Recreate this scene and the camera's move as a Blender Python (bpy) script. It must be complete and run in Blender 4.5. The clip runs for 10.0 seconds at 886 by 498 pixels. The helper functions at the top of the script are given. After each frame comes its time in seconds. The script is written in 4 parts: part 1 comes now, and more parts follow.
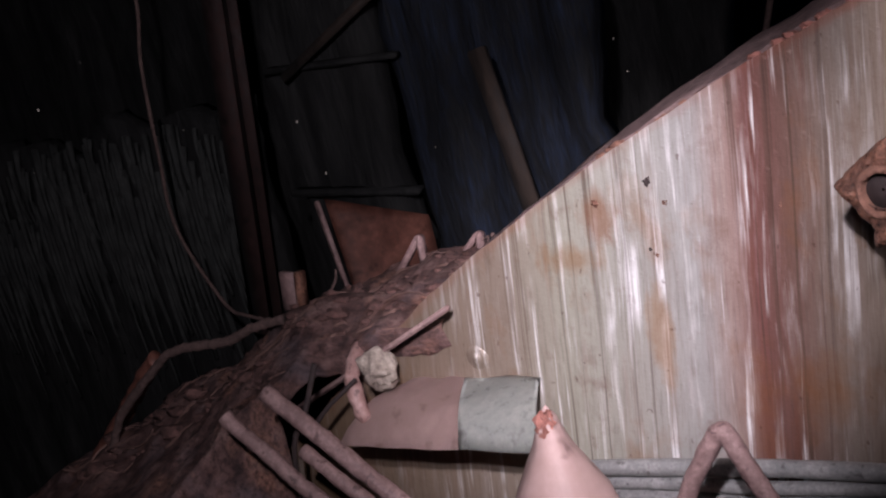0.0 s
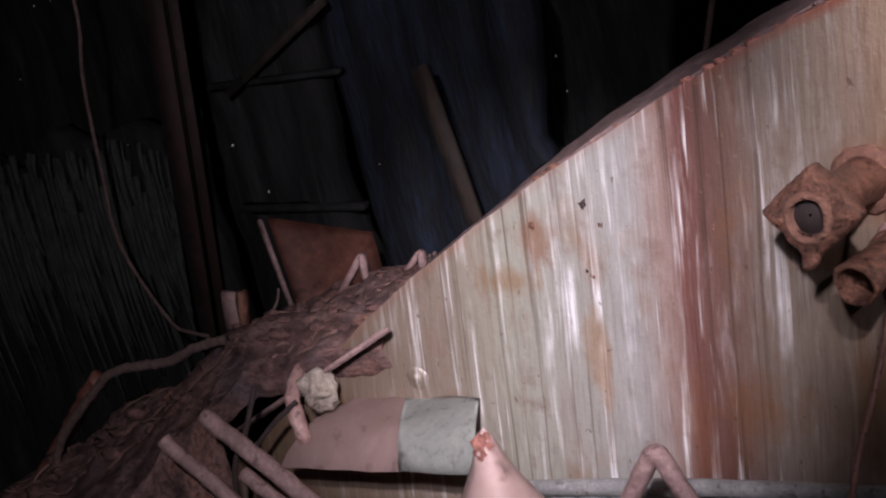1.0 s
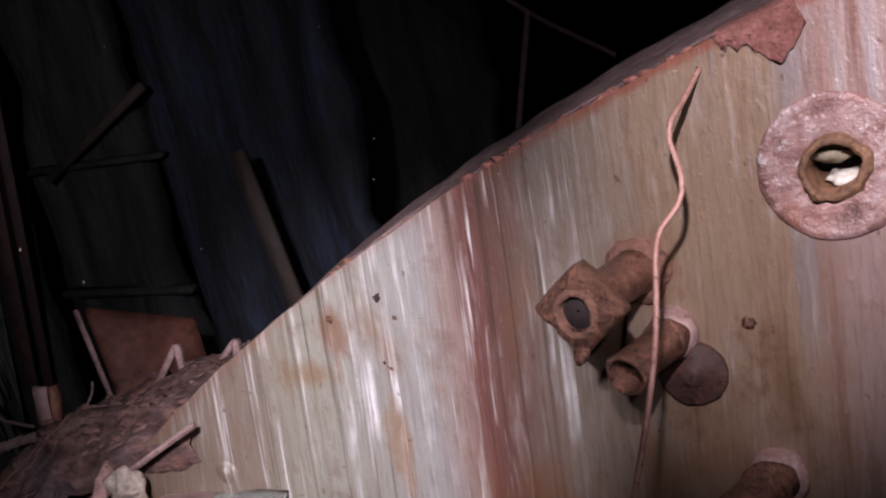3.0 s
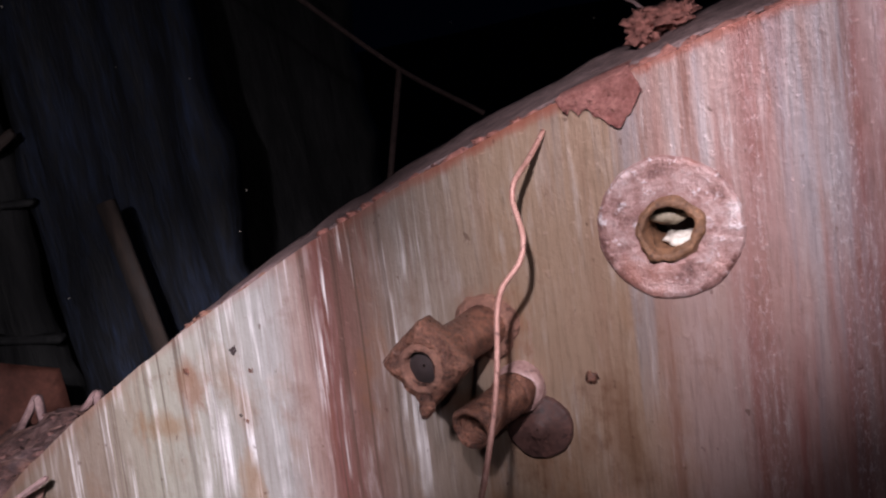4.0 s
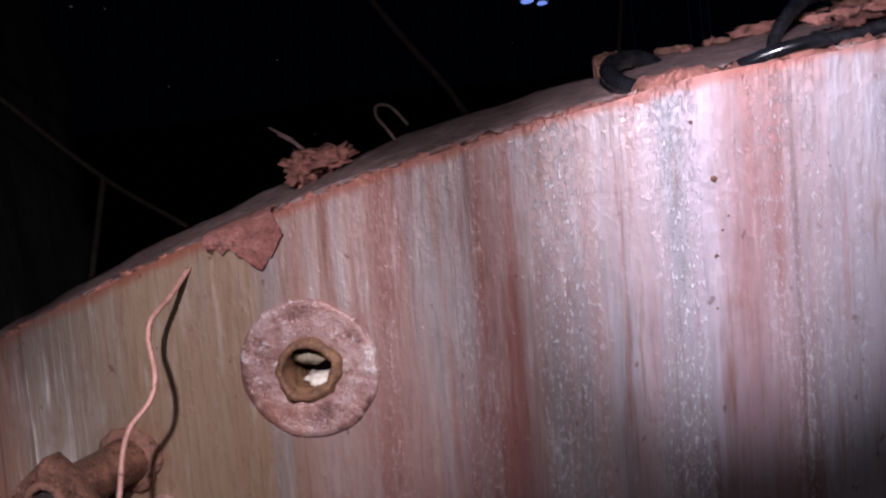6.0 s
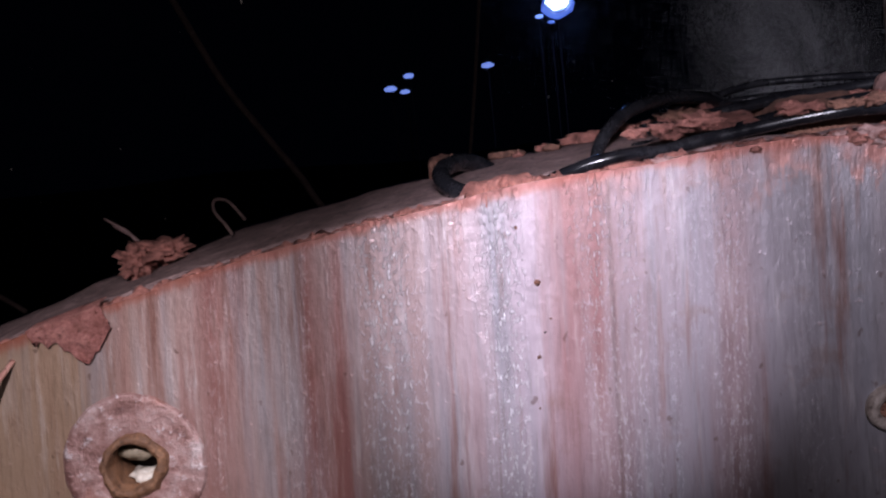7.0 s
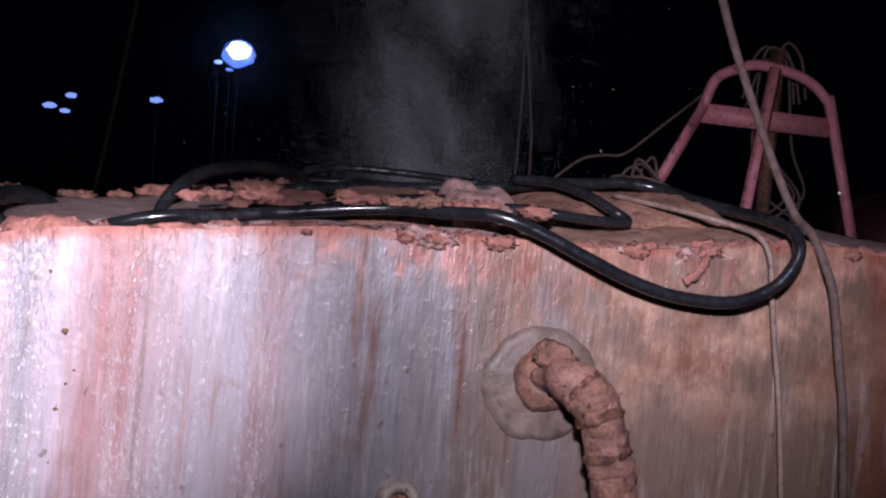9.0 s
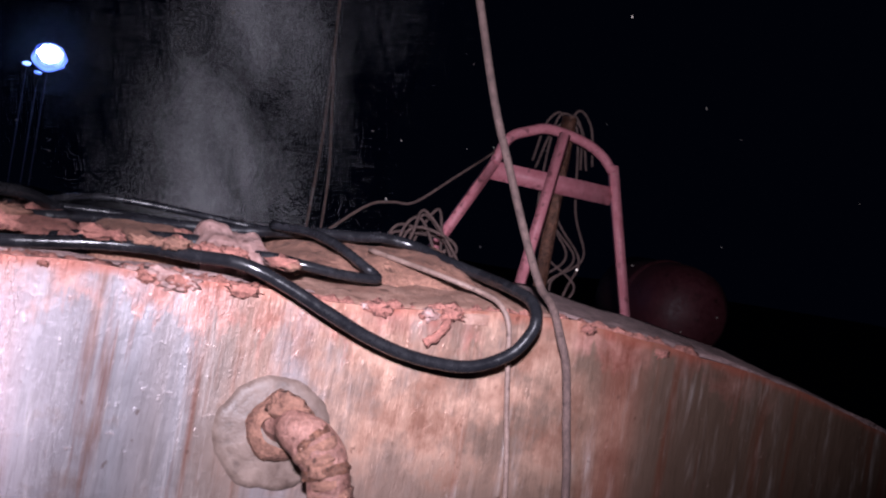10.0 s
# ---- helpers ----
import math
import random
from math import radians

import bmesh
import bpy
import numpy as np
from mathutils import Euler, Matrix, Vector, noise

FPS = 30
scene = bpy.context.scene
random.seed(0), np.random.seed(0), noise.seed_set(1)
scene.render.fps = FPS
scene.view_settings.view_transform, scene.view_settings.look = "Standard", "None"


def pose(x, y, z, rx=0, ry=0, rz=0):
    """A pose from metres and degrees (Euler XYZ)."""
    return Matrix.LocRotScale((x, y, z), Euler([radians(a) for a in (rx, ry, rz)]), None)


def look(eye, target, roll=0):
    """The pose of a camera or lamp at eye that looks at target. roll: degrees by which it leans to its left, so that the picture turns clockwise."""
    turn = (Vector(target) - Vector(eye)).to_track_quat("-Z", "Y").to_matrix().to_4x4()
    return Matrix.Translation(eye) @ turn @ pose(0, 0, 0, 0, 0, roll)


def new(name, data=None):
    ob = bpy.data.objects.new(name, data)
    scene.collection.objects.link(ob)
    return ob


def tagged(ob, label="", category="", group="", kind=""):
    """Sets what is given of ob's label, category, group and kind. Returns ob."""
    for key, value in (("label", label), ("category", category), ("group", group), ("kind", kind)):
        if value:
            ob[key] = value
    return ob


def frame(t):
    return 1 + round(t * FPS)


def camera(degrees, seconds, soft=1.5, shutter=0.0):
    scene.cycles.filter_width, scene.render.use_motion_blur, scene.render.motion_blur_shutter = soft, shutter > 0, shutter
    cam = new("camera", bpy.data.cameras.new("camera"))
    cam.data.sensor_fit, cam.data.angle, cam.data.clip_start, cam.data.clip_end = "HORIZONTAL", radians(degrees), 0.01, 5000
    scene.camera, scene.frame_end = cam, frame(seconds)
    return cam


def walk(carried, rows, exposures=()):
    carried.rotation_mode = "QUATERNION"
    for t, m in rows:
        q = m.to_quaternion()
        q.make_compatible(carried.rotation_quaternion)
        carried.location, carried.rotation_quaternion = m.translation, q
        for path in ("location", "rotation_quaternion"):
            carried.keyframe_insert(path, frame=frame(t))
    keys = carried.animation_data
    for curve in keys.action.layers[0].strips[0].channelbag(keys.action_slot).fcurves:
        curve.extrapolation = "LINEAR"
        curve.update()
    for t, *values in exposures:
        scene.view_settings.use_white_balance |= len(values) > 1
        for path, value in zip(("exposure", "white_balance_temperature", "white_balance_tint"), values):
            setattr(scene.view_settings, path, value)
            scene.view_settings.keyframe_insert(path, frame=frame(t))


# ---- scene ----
cam = camera(40.0, 10.0, soft=2.2)
PATH = [
    (0, (0.54, -1.132, 1.071), (-0.593, 0.443, 0.585), -14.2),
    (0.5, (0.547, -1.133, 1.073), (-0.547, 0.468, 0.585), -13.3),
    (1, (0.56, -1.115, 1.084), (-0.516, 0.498, 0.589), -14.0),
    (1.5, (0.566, -1.116, 1.087), (-0.48, 0.515, 0.592), -13.1),
    (2, (0.585, -1.1, 1.093), (-0.433, 0.552, 0.608), -14.0),
    (2.5, (0.616, -1.072, 1.102), (-0.352, 0.61, 0.619), -14.7),
    (3.8, (0.689, -1.081, 1.108), (-0.074, 0.721, 0.692), -12.5),
    (4, (0.698, -1.076, 1.107), (-0.037, 0.736, 0.689), -12.3),
    (4.5, (0.729, -1.069, 1.113), (0.057, 0.77, 0.707), -11.5),
    (5, (0.768, -1.065, 1.124), (0.185, 0.813, 0.757), -10.4),
    (5.5, (0.805, -1.058, 1.126), (0.302, 0.846, 0.775), -9.5),
    (5.7, (0.819, -1.054, 1.131), (0.36, 0.86, 0.775), -9.0),
    (6.8, (0.869, -1.042, 1.148), (0.66, 0.93, 0.89), -6.2),
    (7, (0.875, -1.059, 1.152), (0.71, 0.919, 0.91), -6.0),
    (7.5, (0.898, -1.058, 1.152), (0.841, 0.927, 0.917), -4.0),
    (8, (0.924, -1.051, 1.16), (0.99, 0.938, 0.965), -1.2),
    (8.5, (0.955, -1.048, 1.158), (1.161, 0.931, 0.962), 1.8),
    (9, (0.989, -1.053, 1.161), (1.35, 0.907, 1.001), 4.6),
    (9.5, (1.021, -1.062, 1.174), (1.532, 0.868, 1.048), 7.5),
    (10, (1.048, -1.077, 1.191), (1.687, 0.817, 1.117), 10.1),
]
EXPOSURES = [(0.0, 0.0), (1.0, -0.1), (2.0, -0.15), (2.7, -0.15), (4.0, -0.05), (4.6, -0.05), (5.5, -0.3), (7.0, -0.65), (7.6, -0.65), (8.5, -0.5), (9.0, -0.15), (9.5, 0.4), (10.0, 0.85)]
walk(cam, [(t, look(eye, target, roll)) for t, eye, target, roll in PATH], EXPOSURES)

# ---- world and light: deep dark water, still spots replacing one moving flood lamp ----
world = bpy.data.worlds.new("deep_water")
scene.world = world
world.use_nodes = True
world.node_tree.nodes["Background"].inputs["Color"].default_value = (0.05, 0.09, 0.3, 1)
world.node_tree.nodes["Background"].inputs["Strength"].default_value = 0.004


def spot_lamp(name, eye, target, angle, blend, power, color, radius=0.03):
    d = bpy.data.lights.new(name, "SPOT")
    d.spot_size, d.spot_blend, d.energy, d.color, d.shadow_soft_size = radians(angle), blend, power, color, radius
    ob = new(name, d)
    ob.matrix_world = look(eye, target)
    return ob


LIGHT = (1.0, 0.92, 1.04)
COOL = (0.97, 0.92, 1.13)
spot_lamp("flood_stand_in", (0.50, -1.12, 1.35), (-0.08, 0.0, 0.66), 30, 1.0, 158, LIGHT, 0.02)
# wide fill added to brighten the wreckage bank and far wall
spot_lamp("flood_stand_in", (0.46, -1.16, 1.29), (-0.70, 0.1, 0.68), 62, 1.0, 46, LIGHT, 0.02)
spot_lamp("flood_stand_in", (0.66, -1.06, 1.41), (0.43, 0.0, 0.86), 27, 1.0, 92, LIGHT, 0.02)
spot_lamp("flood_stand_in", (0.77, -1.08, 1.38), (0.68, 0.0, 0.91), 25, 1.0, 48, LIGHT, 0.02)
spot_lamp("flood_stand_in", (0.88, -1.08, 1.38), (0.89, 0.0, 0.975), 23, 1.0, 165, COOL, 0.02)
spot_lamp("flood_stand_in", (1.00, -1.10, 1.38), (1.32, 0.03, 1.03), 34, 1.0, 60, COOL, 0.02)
# extra spot added to brighten the frame stand and silt cloud
spot_lamp("flood_stand_in", (1.03, -1.10, 1.38), (1.78, 0.9, 1.28), 52, 1.0, 50, COOL, 0.02)
# weak broad fill added to lift the gaps between the pools
spot_lamp("flood_stand_in", (0.95, -1.14, 1.38), (0.80, 0.0, 1.0), 90, 1.0, 10, LIGHT, 0.02)

# ---- materials ----


class Nodes:
    """A small builder for node materials."""

    def __init__(self, name):
        self.m = bpy.data.materials.new(name)
        self.m.use_nodes = True
        self.t = self.m.node_tree
        self.out = self.t.nodes["Principled BSDF"]

    def add(self, kind, **kw):
        n = self.t.nodes.new(kind)
        for k, v in kw.items():
            n.inputs[k.replace("_", " ")].default_value = v
        return n

    def link(self, a, b):
        self.t.links.new(a, b)

    def coords(self, scale=(1, 1, 1), world=False):
        if world:
            src = self.add("ShaderNodeNewGeometry").outputs["Position"]
        else:
            src = self.add("ShaderNodeTexCoord").outputs["Object"]
        mp = self.add("ShaderNodeMapping")
        mp.inputs["Scale"].default_value = scale
        self.link(src, mp.inputs["Vector"])
        return mp.outputs["Vector"]

    def noise(self, vec, scale, detail=5, rough=0.6):
        n = self.add("ShaderNodeTexNoise", Scale=scale, Detail=detail, Roughness=rough)
        self.link(vec, n.inputs["Vector"])
        return n.outputs["Fac"]

    def ramp(self, fac, stops):
        r = self.add("ShaderNodeValToRGB")
        e = r.color_ramp.elements
        e[0].position, e[0].color = stops[0][0], (*stops[0][1], 1)
        e[1].position, e[1].color = stops[-1][0], (*stops[-1][1], 1)
        for p, c in stops[1:-1]:
            x = e.new(p)
            x.color = (*c, 1)
        self.link(fac, r.inputs["Fac"])
        return r.outputs["Color"]

    def mix(self, fac, a, b, how="MIX"):
        n = self.t.nodes.new("ShaderNodeMix")
        n.data_type, n.blend_type = "RGBA", how
        for s, v in ((n.inputs[0], fac), (n.inputs[6], a), (n.inputs[7], b)):
            if isinstance(v, (int, float)):
                s.default_value = v
            elif isinstance(v, tuple):
                s.default_value = (*v, 1)
            else:
                self.link(v, s)
        return n.outputs[2]

    def math(self, op, a, b=0.0, clamp=False):
        n = self.t.nodes.new("ShaderNodeMath")
        n.operation, n.use_clamp = op, clamp
        for s, v in ((n.inputs[0], a), (n.inputs[1], b)):
            if isinstance(v, (int, float)):
                s.default_value = v
            else:
                self.link(v, s)
        return n.outputs[0]

    def finish(self, color, rough=0.6, metal=0.0, height=None, bump=0.3, dist=0.004):
        for key, v in (("Base Color", color), ("Roughness", rough), ("Metallic", metal)):
            if isinstance(v, (int, float)):
                self.out.inputs[key].default_value = v
            elif isinstance(v, tuple):
                self.out.inputs[key].default_value = (*v, 1)
            else:
                self.link(v, self.out.inputs[key])
        if height is not None:
            b = self.add("ShaderNodeBump", Strength=bump, Distance=dist)
            self.link(height, b.inputs["Height"])
            self.link(b.outputs["Normal"], self.out.inputs["Normal"])
        return self.m


def plain(name, dark, light, scale=20.0, rough=0.7, metal=0.0, bump=0.4, dist=0.004, stretch=(1, 1, 1), spread=0.15, mid=0.5):
    """Mottled material between two colours, at three scales, with pits and fine relief."""
    n = Nodes(name)
    v = n.coords(stretch)
    a, b, c = n.noise(v, scale, 6, 0.68), n.noise(v, scale * 5, 5, 0.65), n.noise(v, scale * 0.35, 4, 0.6)
    f = n.math("ADD", n.math("MULTIPLY", a, 0.45), n.math("ADD", n.math("MULTIPLY", b, 0.35), n.math("MULTIPLY", c, 0.20)))
    between = tuple(d * 0.6 + l * 0.4 for d, l in zip(dark, light))
    col = n.ramp(f, [(mid - spread, dark), (mid, between), (mid + spread, light)])
    pits = n.ramp(n.noise(v, scale * 2.2, 3, 0.5), [(0.30, (0.45, 0.42, 0.42)), (0.40, (1, 1, 1))])
    col = n.mix(1.0, col, pits, "MULTIPLY")
    r = n.ramp(b, [(0.3, (rough - 0.15,) * 3), (0.7, (min(1, rough + 0.15),) * 3)])
    return n.finish(col, r, metal, f, bump, dist)


def plate_material():
    """Scoured boiler plate: pale bare steel with long run-down streaks of rust, pink scale and white."""
    n = Nodes("scoured_boiler_plate")
    pos = n.add("ShaderNodeNewGeometry").outputs["Position"]
    sep = n.add("ShaderNodeSeparateXYZ")
    n.link(pos, sep.inputs[0])
    x, z = sep.outputs[0], sep.outputs[2]
    # the runs fan out a little: their lean is a function of x
    lean = n.math("SUBTRACT", 0.115, n.math("MULTIPLY", x, 0.085))
    xs = n.math("ADD", x, n.math("MULTIPLY", n.math("SUBTRACT", 0.9, z), lean))
    wob = n.noise(n.coords((6, 6, 2.0), True), 1.0, 3)
    xs = n.math("ADD", xs, n.math("MULTIPLY", n.math("SUBTRACT", wob, 0.5), 0.012))

    def runs(sx, sz, detail=4, rough=0.6, off=0.0):
        c = n.add("ShaderNodeCombineXYZ")
        n.link(n.math("ADD", n.math("MULTIPLY", xs, sx), off), c.inputs[0])
        n.link(n.math("MULTIPLY", z, sz), c.inputs[2])
        t = n.add("ShaderNodeTexNoise", Scale=1.0, Detail=detail, Roughness=rough)
        n.link(c.outputs[0], t.inputs["Vector"])
        return t.outputs["Fac"]

    def step(f, a, b, top=1.0):
        return n.ramp(f, [(a, (0, 0, 0)), (b, (top, top, top))])

    u = n.math("DIVIDE", n.math("ADD", xs, 0.5), 2.5)

    def span(a, b, soft=0.03):
        up = n.ramp(u, [((a + 0.5) / 2.5 - soft, (0, 0, 0)), ((a + 0.5) / 2.5 + soft, (1, 1, 1))])
        down = n.ramp(u, [((b + 0.5) / 2.5 - soft, (1, 1, 1)), ((b + 0.5) / 2.5 + soft, (0, 0, 0))])
        return n.math("MULTIPLY", up, down)

    stripe, mid, fine, hair = runs(15, 0.8, 3, off=3.1), runs(38, 2.4, 5, 0.65, off=7.7), runs(95, 9.0, 5, 0.65, off=1.3), runs(210, 18, 4, 0.65)
    blotch = n.noise(n.coords((1, 1, 0.6), True), 8.0, 6, 0.62)
    cloud = n.noise(n.coords((1, 1, 0.8), True), 22.0, 6, 0.68)
    grain = n.noise(n.coords((1, 1, 0.5), True), 170.0, 5, 0.65)
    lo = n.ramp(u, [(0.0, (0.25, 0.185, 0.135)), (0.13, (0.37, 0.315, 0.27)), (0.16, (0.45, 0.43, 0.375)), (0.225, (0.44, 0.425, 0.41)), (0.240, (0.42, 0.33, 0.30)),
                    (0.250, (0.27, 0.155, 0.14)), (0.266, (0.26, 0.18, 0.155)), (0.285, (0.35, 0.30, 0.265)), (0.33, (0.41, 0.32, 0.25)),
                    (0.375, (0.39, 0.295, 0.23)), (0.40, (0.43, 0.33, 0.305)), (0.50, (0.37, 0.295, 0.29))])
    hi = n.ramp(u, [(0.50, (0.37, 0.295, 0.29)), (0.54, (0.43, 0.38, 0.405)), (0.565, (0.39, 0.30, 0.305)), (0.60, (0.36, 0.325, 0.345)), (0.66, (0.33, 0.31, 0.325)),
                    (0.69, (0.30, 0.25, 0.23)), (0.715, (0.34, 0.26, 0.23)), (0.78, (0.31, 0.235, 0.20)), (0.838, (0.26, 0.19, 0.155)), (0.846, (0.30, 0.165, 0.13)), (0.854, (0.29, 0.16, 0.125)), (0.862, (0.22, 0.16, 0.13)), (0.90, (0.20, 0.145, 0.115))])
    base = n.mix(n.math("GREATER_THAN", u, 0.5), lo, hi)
    # broad bands of brown-pink and cool grey
    base = n.mix(n.math("MULTIPLY", step(stripe, 0.50, 0.64, 0.75), span(0.47, 1.02)), base, (0.31, 0.15, 0.135))
    base = n.mix(n.math("MULTIPLY", step(runs(19, 0.9, 4, off=21.0), 0.50, 0.64, 0.85), span(0.36, 1.32)), base, (0.34, 0.33, 0.35))
    # rust runs
    base = n.mix(n.math("MULTIPLY", step(mid, 0.55, 0.68, 0.6), n.math("MULTIPLY", n.math("ADD", 0.35, n.math("MULTIPLY", 0.65, span(0.09, 3.0))), n.math("SUBTRACT", 1.0, n.math("MULTIPLY", span(0.19, 0.47, 0.02), 0.75)))), base, (0.23, 0.095, 0.062))
    # pale bare streaks, then speckle whitened for glints off embossed droplets
    pale = n.math("MULTIPLY", step(fine, 0.50, 0.68), step(runs(22, 5.0, 4, 0.65, off=12.0), 0.44, 0.64))
    base = n.mix(n.math("MULTIPLY", pale, 0.6), base, (0.62, 0.58, 0.575))
    droplet_glint = n.math("MULTIPLY", step(runs(300, 120, 4, 0.7, 5.0), 0.52, 0.62), n.math("MULTIPLY", span(0.62, 1.04, 0.04), step(runs(20, 0.9, 3, off=2.0), 0.46, 0.62)))
    base = n.mix(n.math("MULTIPLY", droplet_glint, 0.8), base, (0.70, 0.68, 0.70))
    # broken white streaks and dark lines on the scoured shoulder
    west = span(-0.27, 0.24, 0.025)
    base = n.mix(n.math("MULTIPLY", n.math("MULTIPLY", step(runs(70, 2.2, 4, 0.6, 44.0), 0.53, 0.60, 0.95), step(runs(24, 6.0, 3, 0.6, 51.0), 0.42, 0.58)), west), base, (0.80, 0.78, 0.78))
    base = n.mix(n.math("MULTIPLY", step(runs(92, 0.7, 3, 0.6, 63.0), 0.59, 0.67, 0.6), west), base, (0.14, 0.10, 0.08))
    # dark hairlines
    base = n.mix(1.0, base, n.ramp(hair, [(0.28, (0.82, 0.81, 0.80)), (0.50, (1, 1, 1))]), "MULTIPLY")
    base = n.mix(step(runs(75, 0.35, 2, 0.5, 31.0), 0.67, 0.75, 0.3), base, (0.13, 0.09, 0.07))
    # ochre bleeding and clouded stains
    base = n.mix(n.math("MULTIPLY", step(blotch, 0.54, 0.70, 0.6), span(-0.6, 0.50, 0.05)), base, (0.32, 0.17, 0.085))
    base = n.mix(step(cloud, 0.56, 0.74, 0.45), base, (0.22, 0.13, 0.10))
    # orange rust hanging from the rim: by distance from the boiler's axis
    dx, dz = n.math("SUBTRACT", x, 1.171), n.math("SUBTRACT", z, -1.709)
    rad = n.math("SQRT", n.math("ADD", n.math("MULTIPLY", dx, dx), n.math("MULTIPLY", dz, dz)))
    depth = n.math("SUBTRACT", 2.797, rad)
    # the shoulder that stands proud of the circle
    for x0, x1, rise, how in ((1.28, 1.62, 0.041, "SMOOTHSTEP"), (1.62, 1.82, 0.012, "LINEAR")):
        mr = n.add("ShaderNodeMapRange")
        mr.interpolation_type = how
        for key, val in (("From Min", x0), ("From Max", x1), ("To Min", 0.0), ("To Max", rise)):
            mr.inputs[key].default_value = val
        n.link(x, mr.inputs["Value"])
        depth = n.math("ADD", depth, mr.outputs["Result"])
    rag = n.math("ADD", n.math("MULTIPLY", n.noise(n.coords((1, 1, 0.5), True), 30.0, 6, 0.7), 0.16), n.math("MULTIPLY", runs(60, 3, 3, off=9.0), 0.10))
    near = n.math("SUBTRACT", rag, n.math("ADD", depth, 0.088))
    base = n.mix(n.math("MULTIPLY", n.math("MULTIPLY", step(near, 0.0, 0.02, 0.85), step(n.noise(n.coords((1, 1, 0.7), True), 14.0, 4, 0.6), 0.42, 0.58)), span(0.95, 1.75, 0.04)), base, n.ramp(cloud, [(0.35, (0.27, 0.12, 0.095)), (0.65, (0.60, 0.37, 0.33))]))
    lip = n.math("SUBTRACT", n.math("MULTIPLY", rag, 0.10), depth)
    base = n.mix(n.math("MULTIPLY", step(lip, 0.003, 0.010, 0.75), n.math("ADD", 0.25, n.math("MULTIPLY", 0.75, span(0.22, 3.0)))), base, (0.36, 0.15, 0.11))
    speck = n.noise(n.coords((1, 1, 0.8), True), 95.0, 4, 0.6)
    # rust bled from the fittings and from under the edge
    for sx, sz, wide, tall, col in ((0.330, 0.655, 0.050, 0.055, (0.20, 0.10, 0.055)), (0.415, 0.640, 0.026, 0.085, (0.20, 0.105, 0.06)), (0.290, 0.772, 0.046, 0.044, (0.34, 0.15, 0.085)),
                                    (-0.065, 0.745, 0.034, 0.040, (0.30, 0.13, 0.06)), (-0.105, 0.700, 0.045, 0.022, (0.34, 0.19, 0.09)), (0.245, 0.700, 0.035, 0.020, (0.30, 0.16, 0.085)), (-0.02, 0.60, 0.018, 0.070, (0.40, 0.25, 0.14))):
        ex = n.math("DIVIDE", n.math("SUBTRACT", x, sx), wide)
        ez = n.math("DIVIDE", n.math("SUBTRACT", z, sz), tall)
        away = n.math("SQRT", n.math("ADD", n.math("MULTIPLY", ex, ex), n.math("MULTIPLY", ez, ez)))
        away = n.math("ADD", away, n.math("MULTIPLY", n.math("SUBTRACT", 0.5, cloud), 2.4))
        away = n.math("ADD", away, n.math("MULTIPLY", n.math("SUBTRACT", 0.5, mid), 2.2))
        base = n.mix(n.ramp(away, [(0.30, (0.45, 0.45, 0.45)), (1.25, (0, 0, 0))]), base, col)
    patch = n.noise(n.coords((1, 1, 0.5), True), 6.0, 3, 0.6)
    base = n.mix(n.math("MULTIPLY", step(speck, 0.64, 0.72, 0.6), n.math("MULTIPLY", step(patch, 0.45, 0.62), n.math("ADD", 0.2, n.math("MULTIPLY", 0.8, span(0.45, 3.0))))), base, (0.56, 0.43, 0.41))
    crusty = n.math("MULTIPLY", step(n.noise(n.coords((1, 1, 0.8), True), 17.0, 6, 0.65), 0.40, 0.56, 0.85), n.math("MULTIPLY", span(1.27, 1.60, 0.03), step(n.math("SUBTRACT", 0.25, n.math("ADD", depth, n.math("MULTIPLY", cloud, 0.14))), 0.0, 0.04)))
    base = n.mix(crusty, base, n.ramp(cloud, [(0.35, (0.34, 0.20, 0.155)), (0.65, (0.62, 0.45, 0.37))]))
    pit = n.noise(n.coords((1, 1, 0.7), True), 85.0, 3, 0.5)
    base = n.mix(step(pit, 0.68, 0.73, 0.45), base, (0.13, 0.07, 0.055))
    g = n.add("ShaderNodeGamma", Gamma=1.5)
    n.link(base, g.inputs["Color"])
    base = n.mix(1.0, g.outputs["Color"], (1.30, 1.30, 1.30), "MULTIPLY")
    height = n.math("ADD", n.math("MULTIPLY", fine, 0.5), n.math("ADD", n.math("MULTIPLY", grain, 0.35), n.math("ADD", n.math("MULTIPLY", mid, 0.5), n.math("MULTIPLY", droplet_glint, 0.55))))
    r = n.math("ADD", 0.16, n.math("MULTIPLY", cloud, 0.44))
    height = n.math("ADD", height, n.math("ADD", n.math("MULTIPLY", cloud, 0.5), n.math("MULTIPLY", step(speck, 0.60, 0.72), 0.14)))
    n.out.inputs["Coat Weight"].default_value = 0.4
    n.out.inputs["Coat Roughness"].default_value = 0.22
    return n.finish(base, r, 0.35, height, 0.6, 0.0033)


PLATE = plate_material()
RIM = plain("rusted_rim_steel", (0.08, 0.046, 0.042), (0.42, 0.28, 0.265), 55, 0.75, 0.1, 0.9, 0.006, (1, 1, 1))
CRUST = plain("orange_rust_crust", (0.13, 0.044, 0.034), (0.60, 0.255, 0.20), 55, 0.85, 0.0, 1.0, 0.010)
PINK = plain("pink_scale", (0.20, 0.10, 0.085), (0.58, 0.38, 0.35), 34, 0.45, 0.0, 0.8, 0.006)
FITTING = plain("corroded_fitting", (0.022, 0.009, 0.008), (0.38, 0.175, 0.115), 58, 0.36, 0.2, 1.0, 0.008, (1, 1, 1), 0.12)
